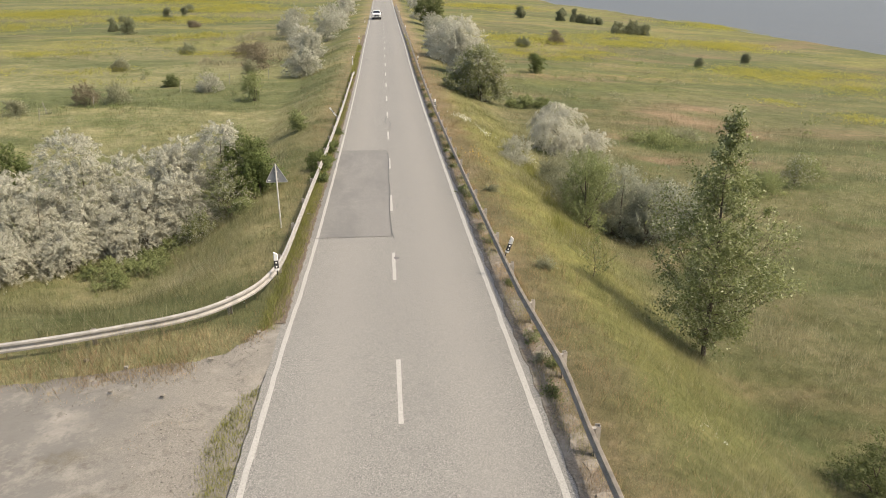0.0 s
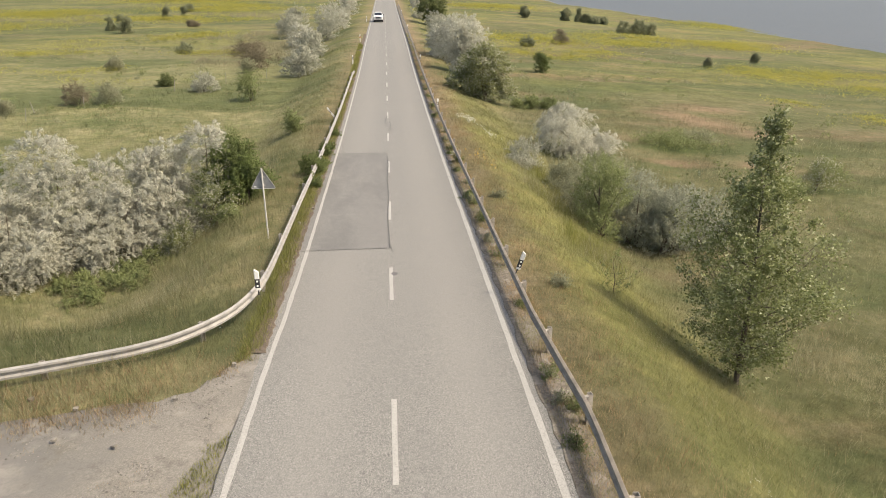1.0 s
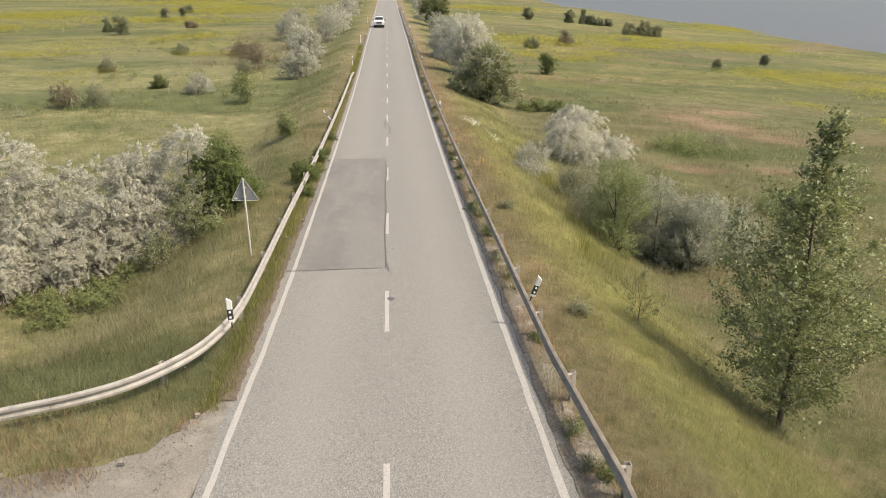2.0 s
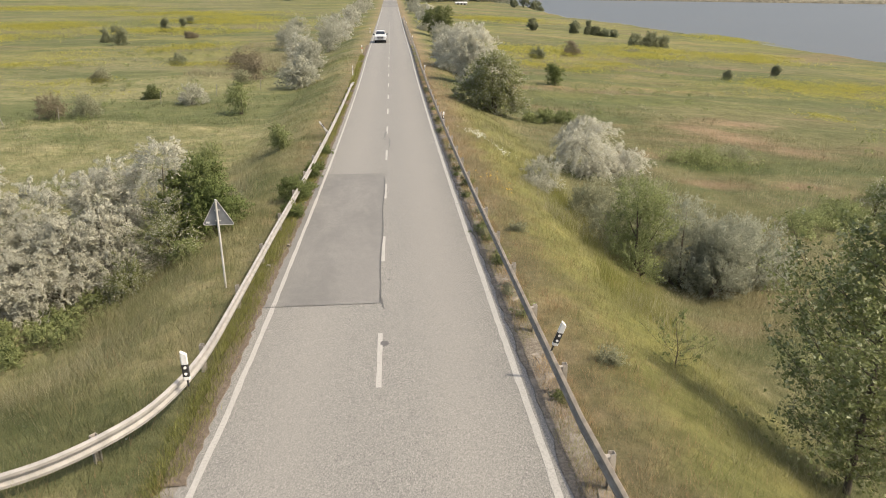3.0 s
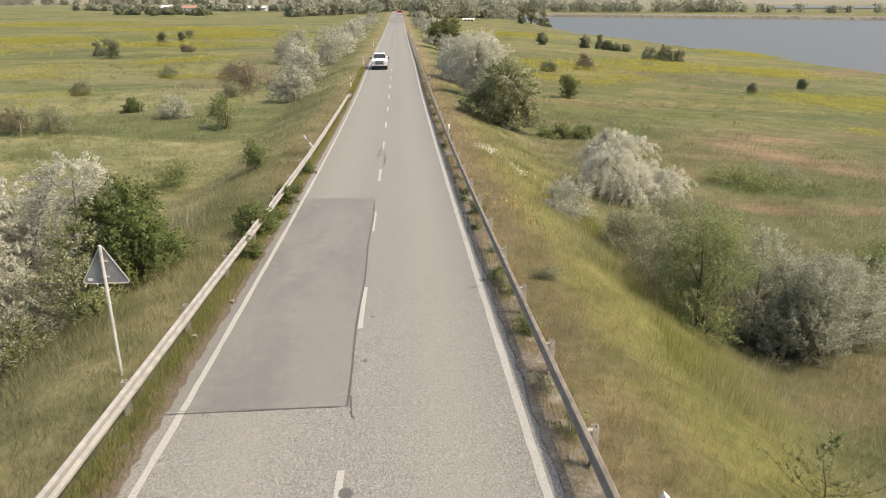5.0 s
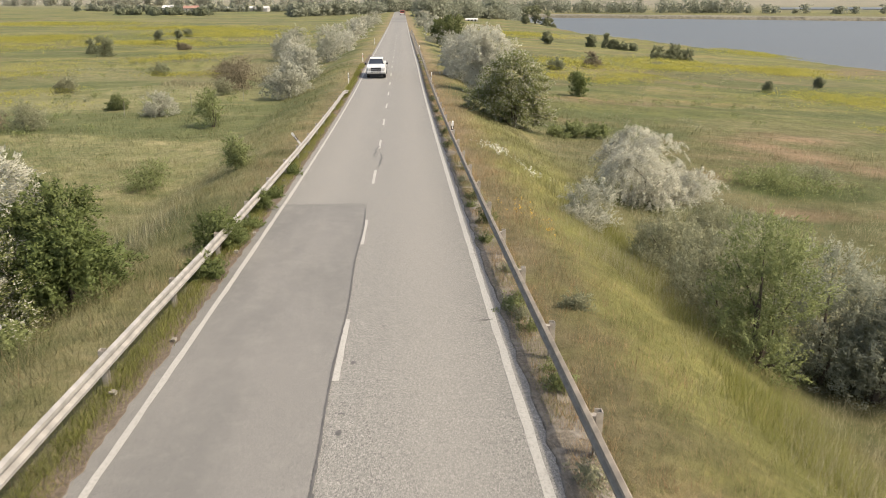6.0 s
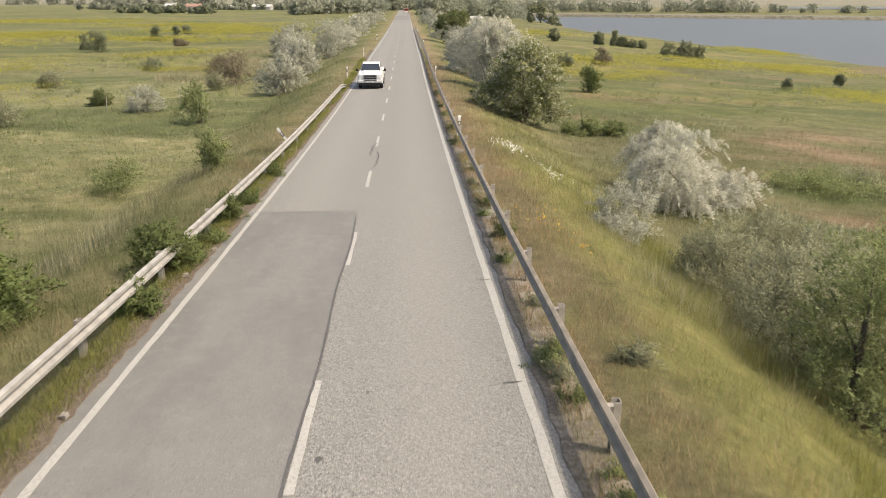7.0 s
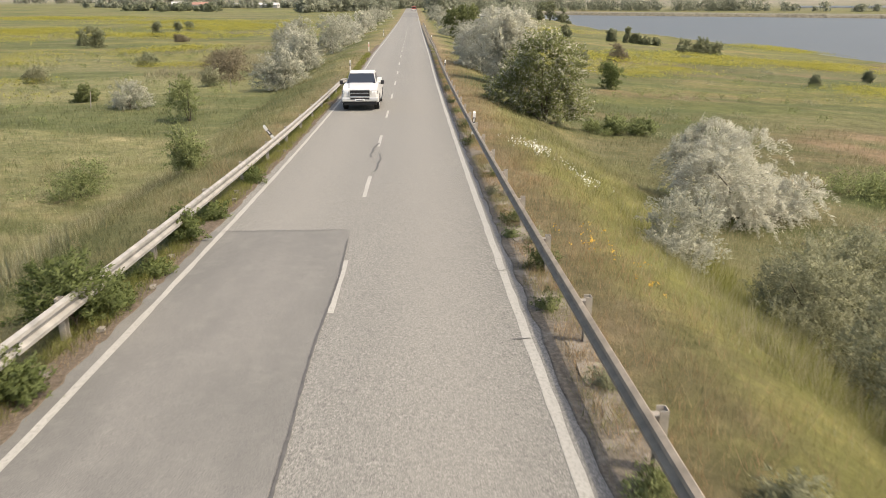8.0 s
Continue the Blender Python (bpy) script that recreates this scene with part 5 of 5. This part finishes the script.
# leaf colours of the far woods, paled and greyed to paint distance haze
HAZE = leafy("haze_tinted_wood", (0.2, 0.212, 0.152), (0.275, 0.285, 0.21), 0.5)
HAZEDARK = leafy("haze_tinted_dark_wood", (0.12, 0.135, 0.08), (0.18, 0.195, 0.12), 0.5)
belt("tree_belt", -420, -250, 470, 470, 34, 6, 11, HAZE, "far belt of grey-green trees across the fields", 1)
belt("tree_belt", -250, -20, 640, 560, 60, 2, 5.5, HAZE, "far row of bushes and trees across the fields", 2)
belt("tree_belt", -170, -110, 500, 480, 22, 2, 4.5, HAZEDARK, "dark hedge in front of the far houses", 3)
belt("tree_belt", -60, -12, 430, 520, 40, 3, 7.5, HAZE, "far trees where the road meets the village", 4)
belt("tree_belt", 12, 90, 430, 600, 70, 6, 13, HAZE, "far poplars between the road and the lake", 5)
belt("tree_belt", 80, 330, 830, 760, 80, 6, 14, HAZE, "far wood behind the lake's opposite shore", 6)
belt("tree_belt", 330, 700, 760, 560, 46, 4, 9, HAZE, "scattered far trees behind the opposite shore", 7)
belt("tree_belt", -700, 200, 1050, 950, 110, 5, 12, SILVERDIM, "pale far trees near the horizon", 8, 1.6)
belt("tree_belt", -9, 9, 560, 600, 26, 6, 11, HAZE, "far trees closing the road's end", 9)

BANK = worn("eroded_bank", (0.16, 0.145, 0.105), 0.95, 0, 0.55, 0.4)
rs = np.random.RandomState(8)
xs = np.arange(70, 1000, 2.5)
top = [(x, 711 - 0.6 * (x - 137) + rs.uniform(-0.5, 0.5), -10.9 + rs.uniform(-0.35, 0.25)) for x in xs]
foot = [(x, y - rs.uniform(3.4, 4.2), WATER_Z - 0.3) for x, y, z in top]
back = [(x, y + 30, -10.5) for x, y, z in top]
n = len(xs)
bank = mesh_object("far_bank", foot + top + back, [(i, i + 1, n + i + 1, n + i) for i in range(n - 1)] + [(n + i, n + i + 1, 2 * n + i + 1, 2 * n + i) for i in range(n - 1)], BANK)
tagged(bank, "low eroded earth bank of the opposite shore", "shore", kind="structure")
pond = mesh_object("far_water", [(430, 930, -10.6), (1500, 700, -10.6), (1500, 900, -10.6), (520, 1080, -10.6)], [(0, 1, 2, 3)], WATER)
tagged(pond, "pale strip of water behind the opposite shore", "water", kind="structure")

HOUSEWALL = worn("house_plaster", (0.42, 0.405, 0.375), 0.9, 0, 0.15, 0.6)
ROOFRED = worn("roof_tiles", (0.26, 0.15, 0.115), 0.9, 0, 0.3, 1.2)
ROOFGREY = worn("roof_sheet", (0.45, 0.44, 0.43), 0.8, 0, 0.3, 0.8)


def house(x, y, w, d, h, roof, label, turn=0):
    ob = empty("house", pose(x, y, ground_z(x, y) - 0.3, 0, 0, turn), label, "house", "far houses")
    bm = bmesh.new()
    box(bm, w, d, h, Matrix.Translation((0, 0, h / 2)))
    part("wall", bm, HOUSEWALL, ob)
    bm = bmesh.new()
    r = h * 0.55
    ring = [[bm.verts.new((sx * (w / 2 + 0.3), yy, z)) for yy, z in ((-d / 2 - 0.4, h - 0.1), (0, h + r), (d / 2 + 0.4, h - 0.1))] for sx in (-1, 1)]
    bm.faces.new(ring[0])
    bm.faces.new(ring[1][::-1])
    for k in range(3):
        bm.faces.new((ring[0][k], ring[1][k], ring[1][(k + 1) % 3], ring[0][(k + 1) % 3]))
    part("roof", bm, roof, ob)
    for k in range(3):
        bm = bmesh.new()
        box(bm, 1.0, 0.06, 1.2, Matrix.Translation(((k - 1) * w * 0.3, -d / 2 - 0.02, h * 0.55)))
        part("window", bm, CARGLASS, ob)


house(-148, 590, 10, 7, 3.0, ROOFRED, "far white house with a red tiled roof", 8)
house(-164, 590, 7, 7, 3.0, ROOFGREY, "far white house with a pale roof", 4)
house(-128, 610, 9, 6, 2.2, ROOFGREY, "far low white building", -4)
house(-105, 600, 20, 9, 2.6, ROOFGREY, "far long low shed", -4)
house(38, 430, 6, 4, 1.1, ROOFGREY, "far low white shed near the lake", 0)

# darker stretches and vehicles at the road's end
strip("road_patch", LEFT_LINE - 0.2, RIGHT_LINE + 0.2, 330, 352, 0.02, PATCH, road, 2.0, 0, 0, "darker far asphalt stretch", 61)
strip("road_patch", LEFT_LINE - 0.2, RIGHT_LINE + 0.2, 360, 405, 0.02, PATCH, road, 2.0, 0, 0, "darker far asphalt stretch", 62)
# red toned down: the haze over this distance is part of the paint colour
LORRYRED = Mat("lorry_red").done((0.30, 0.085, 0.065), 0.5)


def lorry(x, y):
    ob = empty("lorry", pose(x, y, float(zr(y)) + 0.01, 0, 0, 0), "far low red lorry on the road", "lorry")
    plain("cab", ob, 2.4, 2.0, 1.9, (0, -3.4, 1.45), LORRYRED, 0.12)
    plain("windscreen", ob, 2.0, 0.06, 0.6, (0, -4.42, 1.95), CARGLASS, 0.02)
    plain("cargo_box", ob, 2.5, 6.0, 1.7, (0, 0.9, 1.5), LORRYRED, 0.06)
    plain("bumper", ob, 2.4, 0.2, 0.5, (0, -4.45, 0.7), WHITE, 0.04)
    for s in (-1, 1):
        for yy in (-3.2, 2.4):
            bm = bmesh.new()
            bmesh.ops.create_cone(bm, cap_ends=True, segments=20, radius1=0.5, radius2=0.5, depth=0.3, matrix=Matrix.Translation((s * 1.05, yy, 0.5)) @ Matrix.Rotation(math.pi / 2, 4, "Y"))
            part("wheel", bm, RUBBER, ob)
    return ob


lorry(1.9, 470)

# ---- bloom and grass ----


def tufts(rs, x, y, blades, h, wide, lean=0.45, face=1.0):
    """Blades of grass at the given places: corners (n, 4, 3)."""
    n = len(x)
    z = land(x, y) + rough(x, y)
    b = np.stack([x, y, z], 1)[:, None, :] + rs.normal(0, 1, (n, blades, 3)) * np.array([0.07, 0.07, 0]) * face
    hh = (h * rs.uniform(0.5, 1.25, (n, blades)))[:, :, None]
    a = rs.uniform(0, 2 * math.pi, (n, blades))
    out = np.stack([np.cos(a), np.sin(a), np.zeros_like(a)], -1)
    tip = b + out * hh * lean * rs.uniform(0.2, 1.0, (n, blades, 1)) + np.array([0, 0, 1.0]) * hh
    mid = b * 0.5 + tip * 0.5 + np.array([0, 0, 0.08]) * hh
    a2 = rs.uniform(0, 2 * math.pi, (n, blades))
    sd = np.stack([np.cos(a2), np.sin(a2), np.zeros_like(a2)], -1) * wide * 0.5
    return np.stack([b - np.array([0, 0, 0.04]), mid + sd, tip, mid - sd], 2).reshape(-1, 4, 3)


def grass_object(name, rs, x, y, blades, h, wide, material, label, lean=0.45, face=1.0):
    q = tufts(rs, x, y, blades, h, wide, lean, face)
    # shading normals bent upward, so upright blades are lit like flat ground
    way = rs.normal(0, 0.28, (len(q), 3)) + np.array([0, 0, 1.0])
    way /= np.linalg.norm(way, axis=1, keepdims=True)
    return tagged(leaves_object(name, q, material, out=way, soft=0.9), label, "grass", kind="stuff")


def scatter(rs, x0, x1, y0, y1, density):
    n = int((x1 - x0) * (y1 - y0) * density)
    return rs.uniform(x0, x1, n), rs.uniform(y0, y1, n)


def off_yard(x, y):
    edge = np.interp(x, YARD_X, YARD_Y) + 0.25 * np.sin(x * 2.3) + 0.15 * np.sin(x * 7.1)
    return (x > -3.3) | (y > edge)


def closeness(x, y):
    """1 on the banks along the camera's path, falling away with distance from it; fits the grass to the camera's view.
    """
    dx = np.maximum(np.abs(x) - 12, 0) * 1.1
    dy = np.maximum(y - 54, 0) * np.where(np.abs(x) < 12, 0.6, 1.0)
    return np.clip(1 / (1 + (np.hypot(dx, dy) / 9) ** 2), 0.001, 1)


def grow():
    rs = np.random.RandomState(99)
    xs, ys = [], []
    for cx in range(-190, 140, 10):
        for cy in range(0, 400, 10):
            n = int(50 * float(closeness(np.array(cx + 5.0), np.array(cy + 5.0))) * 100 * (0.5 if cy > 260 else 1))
            xs.append(rs.uniform(cx, cx + 10, n))
            ys.append(rs.uniform(cy, cy + 10, n))
    x, y = np.concatenate(xs), np.concatenate(ys)
    ok = off_yard(x, y) & ((x > 4.25) | (x < -3.6)) & (y > np.where(x > 0, 4, 16)) & (x < shore(y) - 1)
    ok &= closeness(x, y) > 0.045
    x, y = x[ok], y[ok]
    east = x > 0
    u = np.abs(x - 0.19)
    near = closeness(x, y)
    # blades grow wider away from the camera's path, where fewer are set
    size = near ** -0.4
    dry = np.clip(np.where(east, 0.75, np.where(y > 50, 0.3, 0.14)) - (u - 4.3) / np.where(east, 4.0, 6.0), 0.02, 0.68) * (0.4 + 0.8 * wavy(x, y, 0.9, 1))
    dry = np.where(east, dry, np.maximum(dry, 0.6 * smooth(3.2, 0.6, y - np.interp(x, YARD_X, YARD_Y)) * (y < 26)))
    pale = (0.06 + 0.3 * smooth(0.55, 0.85, wavy(x, y, 0.5, 4))) * smooth(5.5, 7.5, u) * smooth(90, 50, y)
    is_dry = rs.uniform(size=len(x)) < dry
    is_pale = ~is_dry & (rs.uniform(size=len(x)) < pale)
    rest = ~is_dry & ~is_pale
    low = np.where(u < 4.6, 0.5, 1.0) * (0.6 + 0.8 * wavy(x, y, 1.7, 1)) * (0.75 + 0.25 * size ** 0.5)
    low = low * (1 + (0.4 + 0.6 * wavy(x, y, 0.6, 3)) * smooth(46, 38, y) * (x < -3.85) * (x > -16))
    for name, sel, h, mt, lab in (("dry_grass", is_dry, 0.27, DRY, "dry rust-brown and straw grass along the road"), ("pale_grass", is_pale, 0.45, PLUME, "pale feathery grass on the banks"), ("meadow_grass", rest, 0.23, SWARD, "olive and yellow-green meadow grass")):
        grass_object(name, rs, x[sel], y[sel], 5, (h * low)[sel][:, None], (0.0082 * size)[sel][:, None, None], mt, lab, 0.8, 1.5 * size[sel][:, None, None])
    # low weeds between the asphalt and the lay-by
    x, y = scatter(rs, -4.5, -3.3, 5, 18, 110)
    ok = wavy(x, y, 1.6, 1) + 0.35 * smooth(-4.5, -3.6, x) - 0.5 * smooth(16, 18, y) - 0.5 * smooth(-3.8, -4.2, x) > 0.62
    grass_object("verge_grass", rs, x[ok], y[ok], 9, 0.05, 0.012, LUSH, "low weeds along the asphalt edge", 1.3)
    x, y = scatter(rs, -12, -4.4, 8, 17.6, 6)
    ok = wavy(x, y, 1.2, 4) > 0.74
    grass_object("verge_grass", rs, x[ok], y[ok], 6, 0.04, 0.008, DRY, "sparse dry weeds on the gravel lay-by", 1.1)
    x, y = scatter(rs, -3.9, -3.32, 20, 120, 170)
    ok = wavy(x, y, 1.1, 6) + 0.3 * smooth(-3.3, -3.5, x) > 0.42
    grass_object("verge_grass", rs, x[ok], y[ok], 6, 0.21, 0.009, LUSH, "green weeds along the asphalt edge", 0.8)
    x, y = scatter(rs, -3.62, -3.27, 21, 110, 70)
    ok = wavy(x, y, 1.7, 3) > 0.5
    grass_object("dry_grass", rs, x[ok], y[ok], 6, 0.1, 0.008, DRY, "low rusty dry grass on the asphalt edge", 1.0)
    x, y = scatter(rs, 3.68, 4.4, 5, 140, 120)
    ok = wavy(x, y, 1.4, 2) > 0.4
    grass_object("verge_grass", rs, x[ok], y[ok], 6, 0.15, 0.008, GRASS, "olive weeds in the gutter", 1.0)
    x, y = scatter(rs, 3.75, 4.5, 5, 110, 130)
    ok = wavy(x, y, 1.9, 5) > 0.4
    grass_object("dry_grass", rs, x[ok], y[ok], 6, 0.17, 0.008, DRY, "straw-coloured dry grass in the gutter", 1.0)
    x = rs.uniform(-15, -3.5, 1700)
    y = np.interp(x, YARD_X, YARD_Y) + rs.normal(0.1, 0.4, len(x))
    ok = wavy(x, y, 1.3, 3) > 0.5
    grass_object("dry_grass", rs, x[ok], y[ok], 5, 0.11, 0.011, DRY, "rusty dry tufts along the edge of the lay-by", 0.9)
    # leafy forbs and pale drifts in the meadows
    for n, x0, x1, y0, y1, mt, lab in ((110, -60, -13, 45, 150, GREENISH, "low leafy forbs in the meadow"), (90, 15, 60, 45, 140, GREENISH, "low leafy forbs in the meadow"), (60, -60, -13, 45, 150, GREYGREEN, "low grey-green forbs in the meadow"), (60, 15, 70, 45, 150, GREYGREEN, "low grey-green forbs in the meadow")):
        x, y = rs.uniform(x0, x1, n * 3), rs.uniform(y0, y1, n * 3)
        ok = wavy(x, y, 0.14, n) > 0.52
        x, y = x[ok][:n], y[ok][:n]
        m = 26
        r = rs.uniform(0.4, 1.3, len(x))[:, None]
        px, py = x[:, None] + rs.normal(0, 0.5, (len(x), m)) * r, y[:, None] + rs.normal(0, 0.5, (len(x), m)) * r
        px, py = px.ravel(), py.ravel()
        c = np.stack([px, py, land(px, py) + rough(px, py) + rs.uniform(0.05, 0.45, len(px))], 1)
        d = rs.normal(0, 0.6, c.shape) + np.array([0, 0, 1.0])
        d /= np.linalg.norm(d, axis=1, keepdims=True)
        q = shoots_leaves(rs, c, d, 0.25, 6, 0.1, 0.5, 0.1, 0.3, 0.2)
        tagged(leaves_object("forbs", q, mt, out=np.repeat(d, 6, axis=0), soft=0.7), lab, "plants", kind="stuff")
    x, y = rs.normal(24.8, 1.9, 340), rs.normal(64.2, 0.75, 340)
    c = np.stack([x, y, land(x, y) + rough(x, y) + rs.uniform(0.1, 0.9, len(x))], 1)
    d = rs.normal(0, 0.5, c.shape) + np.array([0, 0, 1.0])
    d /= np.linalg.norm(d, axis=1, keepdims=True)
    q = shoots_leaves(rs, c, d, 0.35, 9, 0.13, 0.45, 0.1, 0.3, 0.2)
    tagged(leaves_object("forbs", q, GREENISH, out=np.repeat(d, 9, axis=0), soft=0.75), "tall olive-green forbs in the meadow", "plants", kind="stuff")
    x, y = scatter(rs, -27, -12, 112, 165, 9)
    ok = wavy(x, y, 0.3, 2) > 0.3
    grass_object("pale_grass", rs, x[ok], y[ok], 5, 0.55, 0.04, PLUME, "pale straw-coloured tall grass by the silver bushes", 0.4, 3.0)
    x, y = scatter(rs, -13.0, -7.0, 44, 52, 2.5)
    grass_object("reeds", rs, x, y, 3, 0.8, 0.018, PLUME, "thin pale reed stalks below the bank", 0.12)
    # reeds near the left bank
    x, y = scatter(rs, -9.5, -6.5, 43, 50, 4)
    grass_object("reeds", rs, x, y, 4, 0.62, 0.022, GREYGREEN, "grey-green reeds below the bank", 0.15)
    x, y = scatter(rs, 7.6, 10.4, 31, 54, 26)
    ok = (x > 8.3 + 0.6 * np.sin(y * 0.7)) & (wavy(x, y, 1.1, 2) > 0.3)
    grass_object("tall_grass", rs, x[ok], y[ok], 6, 0.62, 0.011, LUSH, "tall fresh grass at the foot of the bushes", 0.45)
    ok = ok & (wavy(x, y, 0.8, 6) > 0.55)
    grass_object("pale_grass", rs, x[ok], y[ok], 3, 0.75, 0.012, PLUME, "pale feathery grass heads beside the bushes", 0.4)
    x, y = scatter(rs, 14, 17, 25, 29, 9)
    grass_object("reeds", rs, x, y, 5, 0.5, 0.012, PLUME, "pale dry reeds by the poplar", 0.25)


def bloom(name, spots, dens, h, size, material, label, seed):
    """Flower heads on stems over oval spots (x, y, half width, half depth, turn)."""
    rs = np.random.RandomState(seed)
    out = []
    for cx, cy, a, b, turn in spots:
        n = int(math.pi * a * b * dens)
        r, t = np.sqrt(rs.uniform(0, 1, n)) * (1 + 0.42 * rs.normal(0, 1, n)), rs.uniform(0, 2 * math.pi, n)
        px, py = r * np.cos(t) * a, r * np.sin(t) * b
        ca, sa = math.cos(radians(turn)), math.sin(radians(turn))
        x, y = cx + px * ca - py * sa, cy + px * sa + py * ca
        ok = wavy(x, y, 0.55, cx) * 0.35 + wavy(x, y * 2.2, 0.17, cy) * 0.35 + rs.uniform(0, 0.3, len(x)) > 0.42
        x, y = x[ok], y[ok]
        z = land(x, y) + rough(x, y)
        c = np.stack([x, y, z + h * rs.uniform(0.55, 1.1, len(x))], 1)
        d = rs.normal(0, 0.5, (len(x), 3)) + np.array([0, 0, 1.0])
        out.append(shoots_leaves(rs, c, d / np.linalg.norm(d, axis=1, keepdims=True), size * 1.6, 4, size, 0.8, 0.0, 0.55, 0.0))
    q = np.concatenate(out)
    way = rs.normal(0, 0.3, (len(q), 3)) + np.array([0, 0, 1.0])
    way /= np.linalg.norm(way, axis=1, keepdims=True)
    return tagged(leaves_object(name, q, material, out=way, soft=0.75), label, "flowers", kind="stuff")


YELLOW_WEST = [(-93.9, 219.4, 16.9, 12.8, -5), (-78.6, 176.7, 9.9, 9.5, -5), (-47.3, 233.8, 19.9, 13.4, -5), (-52.2, 196.4, 20.9, 11.2, -5), (-34.7, 153.2, 6.6, 5.7, -5), (-55.2, 126.2, 7.2, 4.9, -5), (-47.7, 127.1, 4.5, 4.1, -5), (-49.7, 106.0, 3.4, 3.6, -5), (-40.1, 103.6, 4.5, 3.3, -5), (-34.7, 96.1, 4.9, 2.4, -5), (-29.7, 125.6, 3.6, 3.9, -5), (-23.1, 123.6, 3.6, 3.8, -5), (-131.8, 328.1, 32.8, 17.1, -6), (-66.6, 280.2, 27.3, 15.2, -5), (-86.8, 215.1, 10.8, 12.6, -5), (-39.8, 149.1, 5.2, 6.3, -4), (-52.7, 139.2, 4.8, 6.7, -4), (-26.8, 124.8, 3.1, 3.2, -3), (-36.5, 107.0, 2.8, 2.3, -3), (-47.9, 251.5, 12.9, 14.1, -5)]
YELLOW_EAST = [(24.1, 132.3, 6.4, 8.4, 29), (30.6, 127.9, 5.6, 4.4, 27), (23.3, 153.6, 6.1, 10.1, 34), (54.8, 174.5, 16.2, 10.0, 34), (71.6, 121.8, 18.4, 8.9, 22), (71.1, 106.8, 8.6, 7.5, 20), (54.6, 81.0, 4.3, 4.5, 15), (59.8, 119.9, 6.6, 5.2, 23), (76.2, 167.9, 10.4, 8.1, 30), (37.1, 280.5, 22.6, 15.2, 50), (50.0, 91.7, 2.9, 2.6, 18), (32.9, 159.5, 7.5, 10.4, 42), (37.6, 138.4, 6.0, 5.8, 36), (53.4, 162.1, 13.2, 7.0, 39), (111.8, 252.2, 20.0, 14.1, 38), (79.2, 174.4, 14.2, 8.8, 37), (61.9, 126.1, 5.2, 5.1, 29)]
bloom("yellow_flowers", [s for s in YELLOW_EAST if s[1] < 150], 4.5, 0.55, 0.09, RAPE, "dense yellow drifts of flowering mustard in the meadow", 6)
bloom("yellow_flowers", [s for s in YELLOW_WEST + YELLOW_EAST if s[1] < 150], 11.0, 0.5, 0.085, RAPE, "drifts of yellow flowering mustard in the meadow", 1)
bloom("yellow_flowers", [s for s in YELLOW_WEST + YELLOW_EAST if s[1] >= 150], 7.5, 0.6, 0.15, RAPE, "far drifts of yellow flowering mustard", 2)
bloom("daisies", [(6.3, 58.0, 0.5, 2.2, 20), (7.3, 54.9, 0.35, 1.6, 22)], 36, 0.4, 0.05, DAISY, "white daisies on the bank", 3)
bloom("daisies", [(-4.6, 21.9, 0.2, 0.15, 0), (7.8, 15.2, 0.35, 0.2, 0), (-6.3, 24.5, 0.2, 0.2, 0)], 26, 0.3, 0.035, DAISY, "a few white flowers in the grass", 5)
bloom("golden_flowers", [(5.4, 45.5, 0.45, 1.4, 10), (5.8, 43.0, 0.3, 0.9, 10)], 14, 0.3, 0.042, GOLD, "small golden flowers in the dry grass", 4)
grow()


# ---- what moves ----
def motions():
    rows = []
    for t, y in TRUCK:
        slope = math.degrees(math.atan2(float(zr(y + 2)) - float(zr(y - 2)), 4.0))
        rows.append((t, pose(-1.36, y, float(zr(y)) + 0.01, slope, 0, 0)))
    walk(truck, rows)


TRUCK = [(0.0, 183.45), (1.5, 166.45), (3.0, 146.95), (3.5, 139.95), (4.5, 125.45), (5.8, 107.75), (6.5, 97.85), (7.0, 90.35), (8.0, 74.65)]
motions()
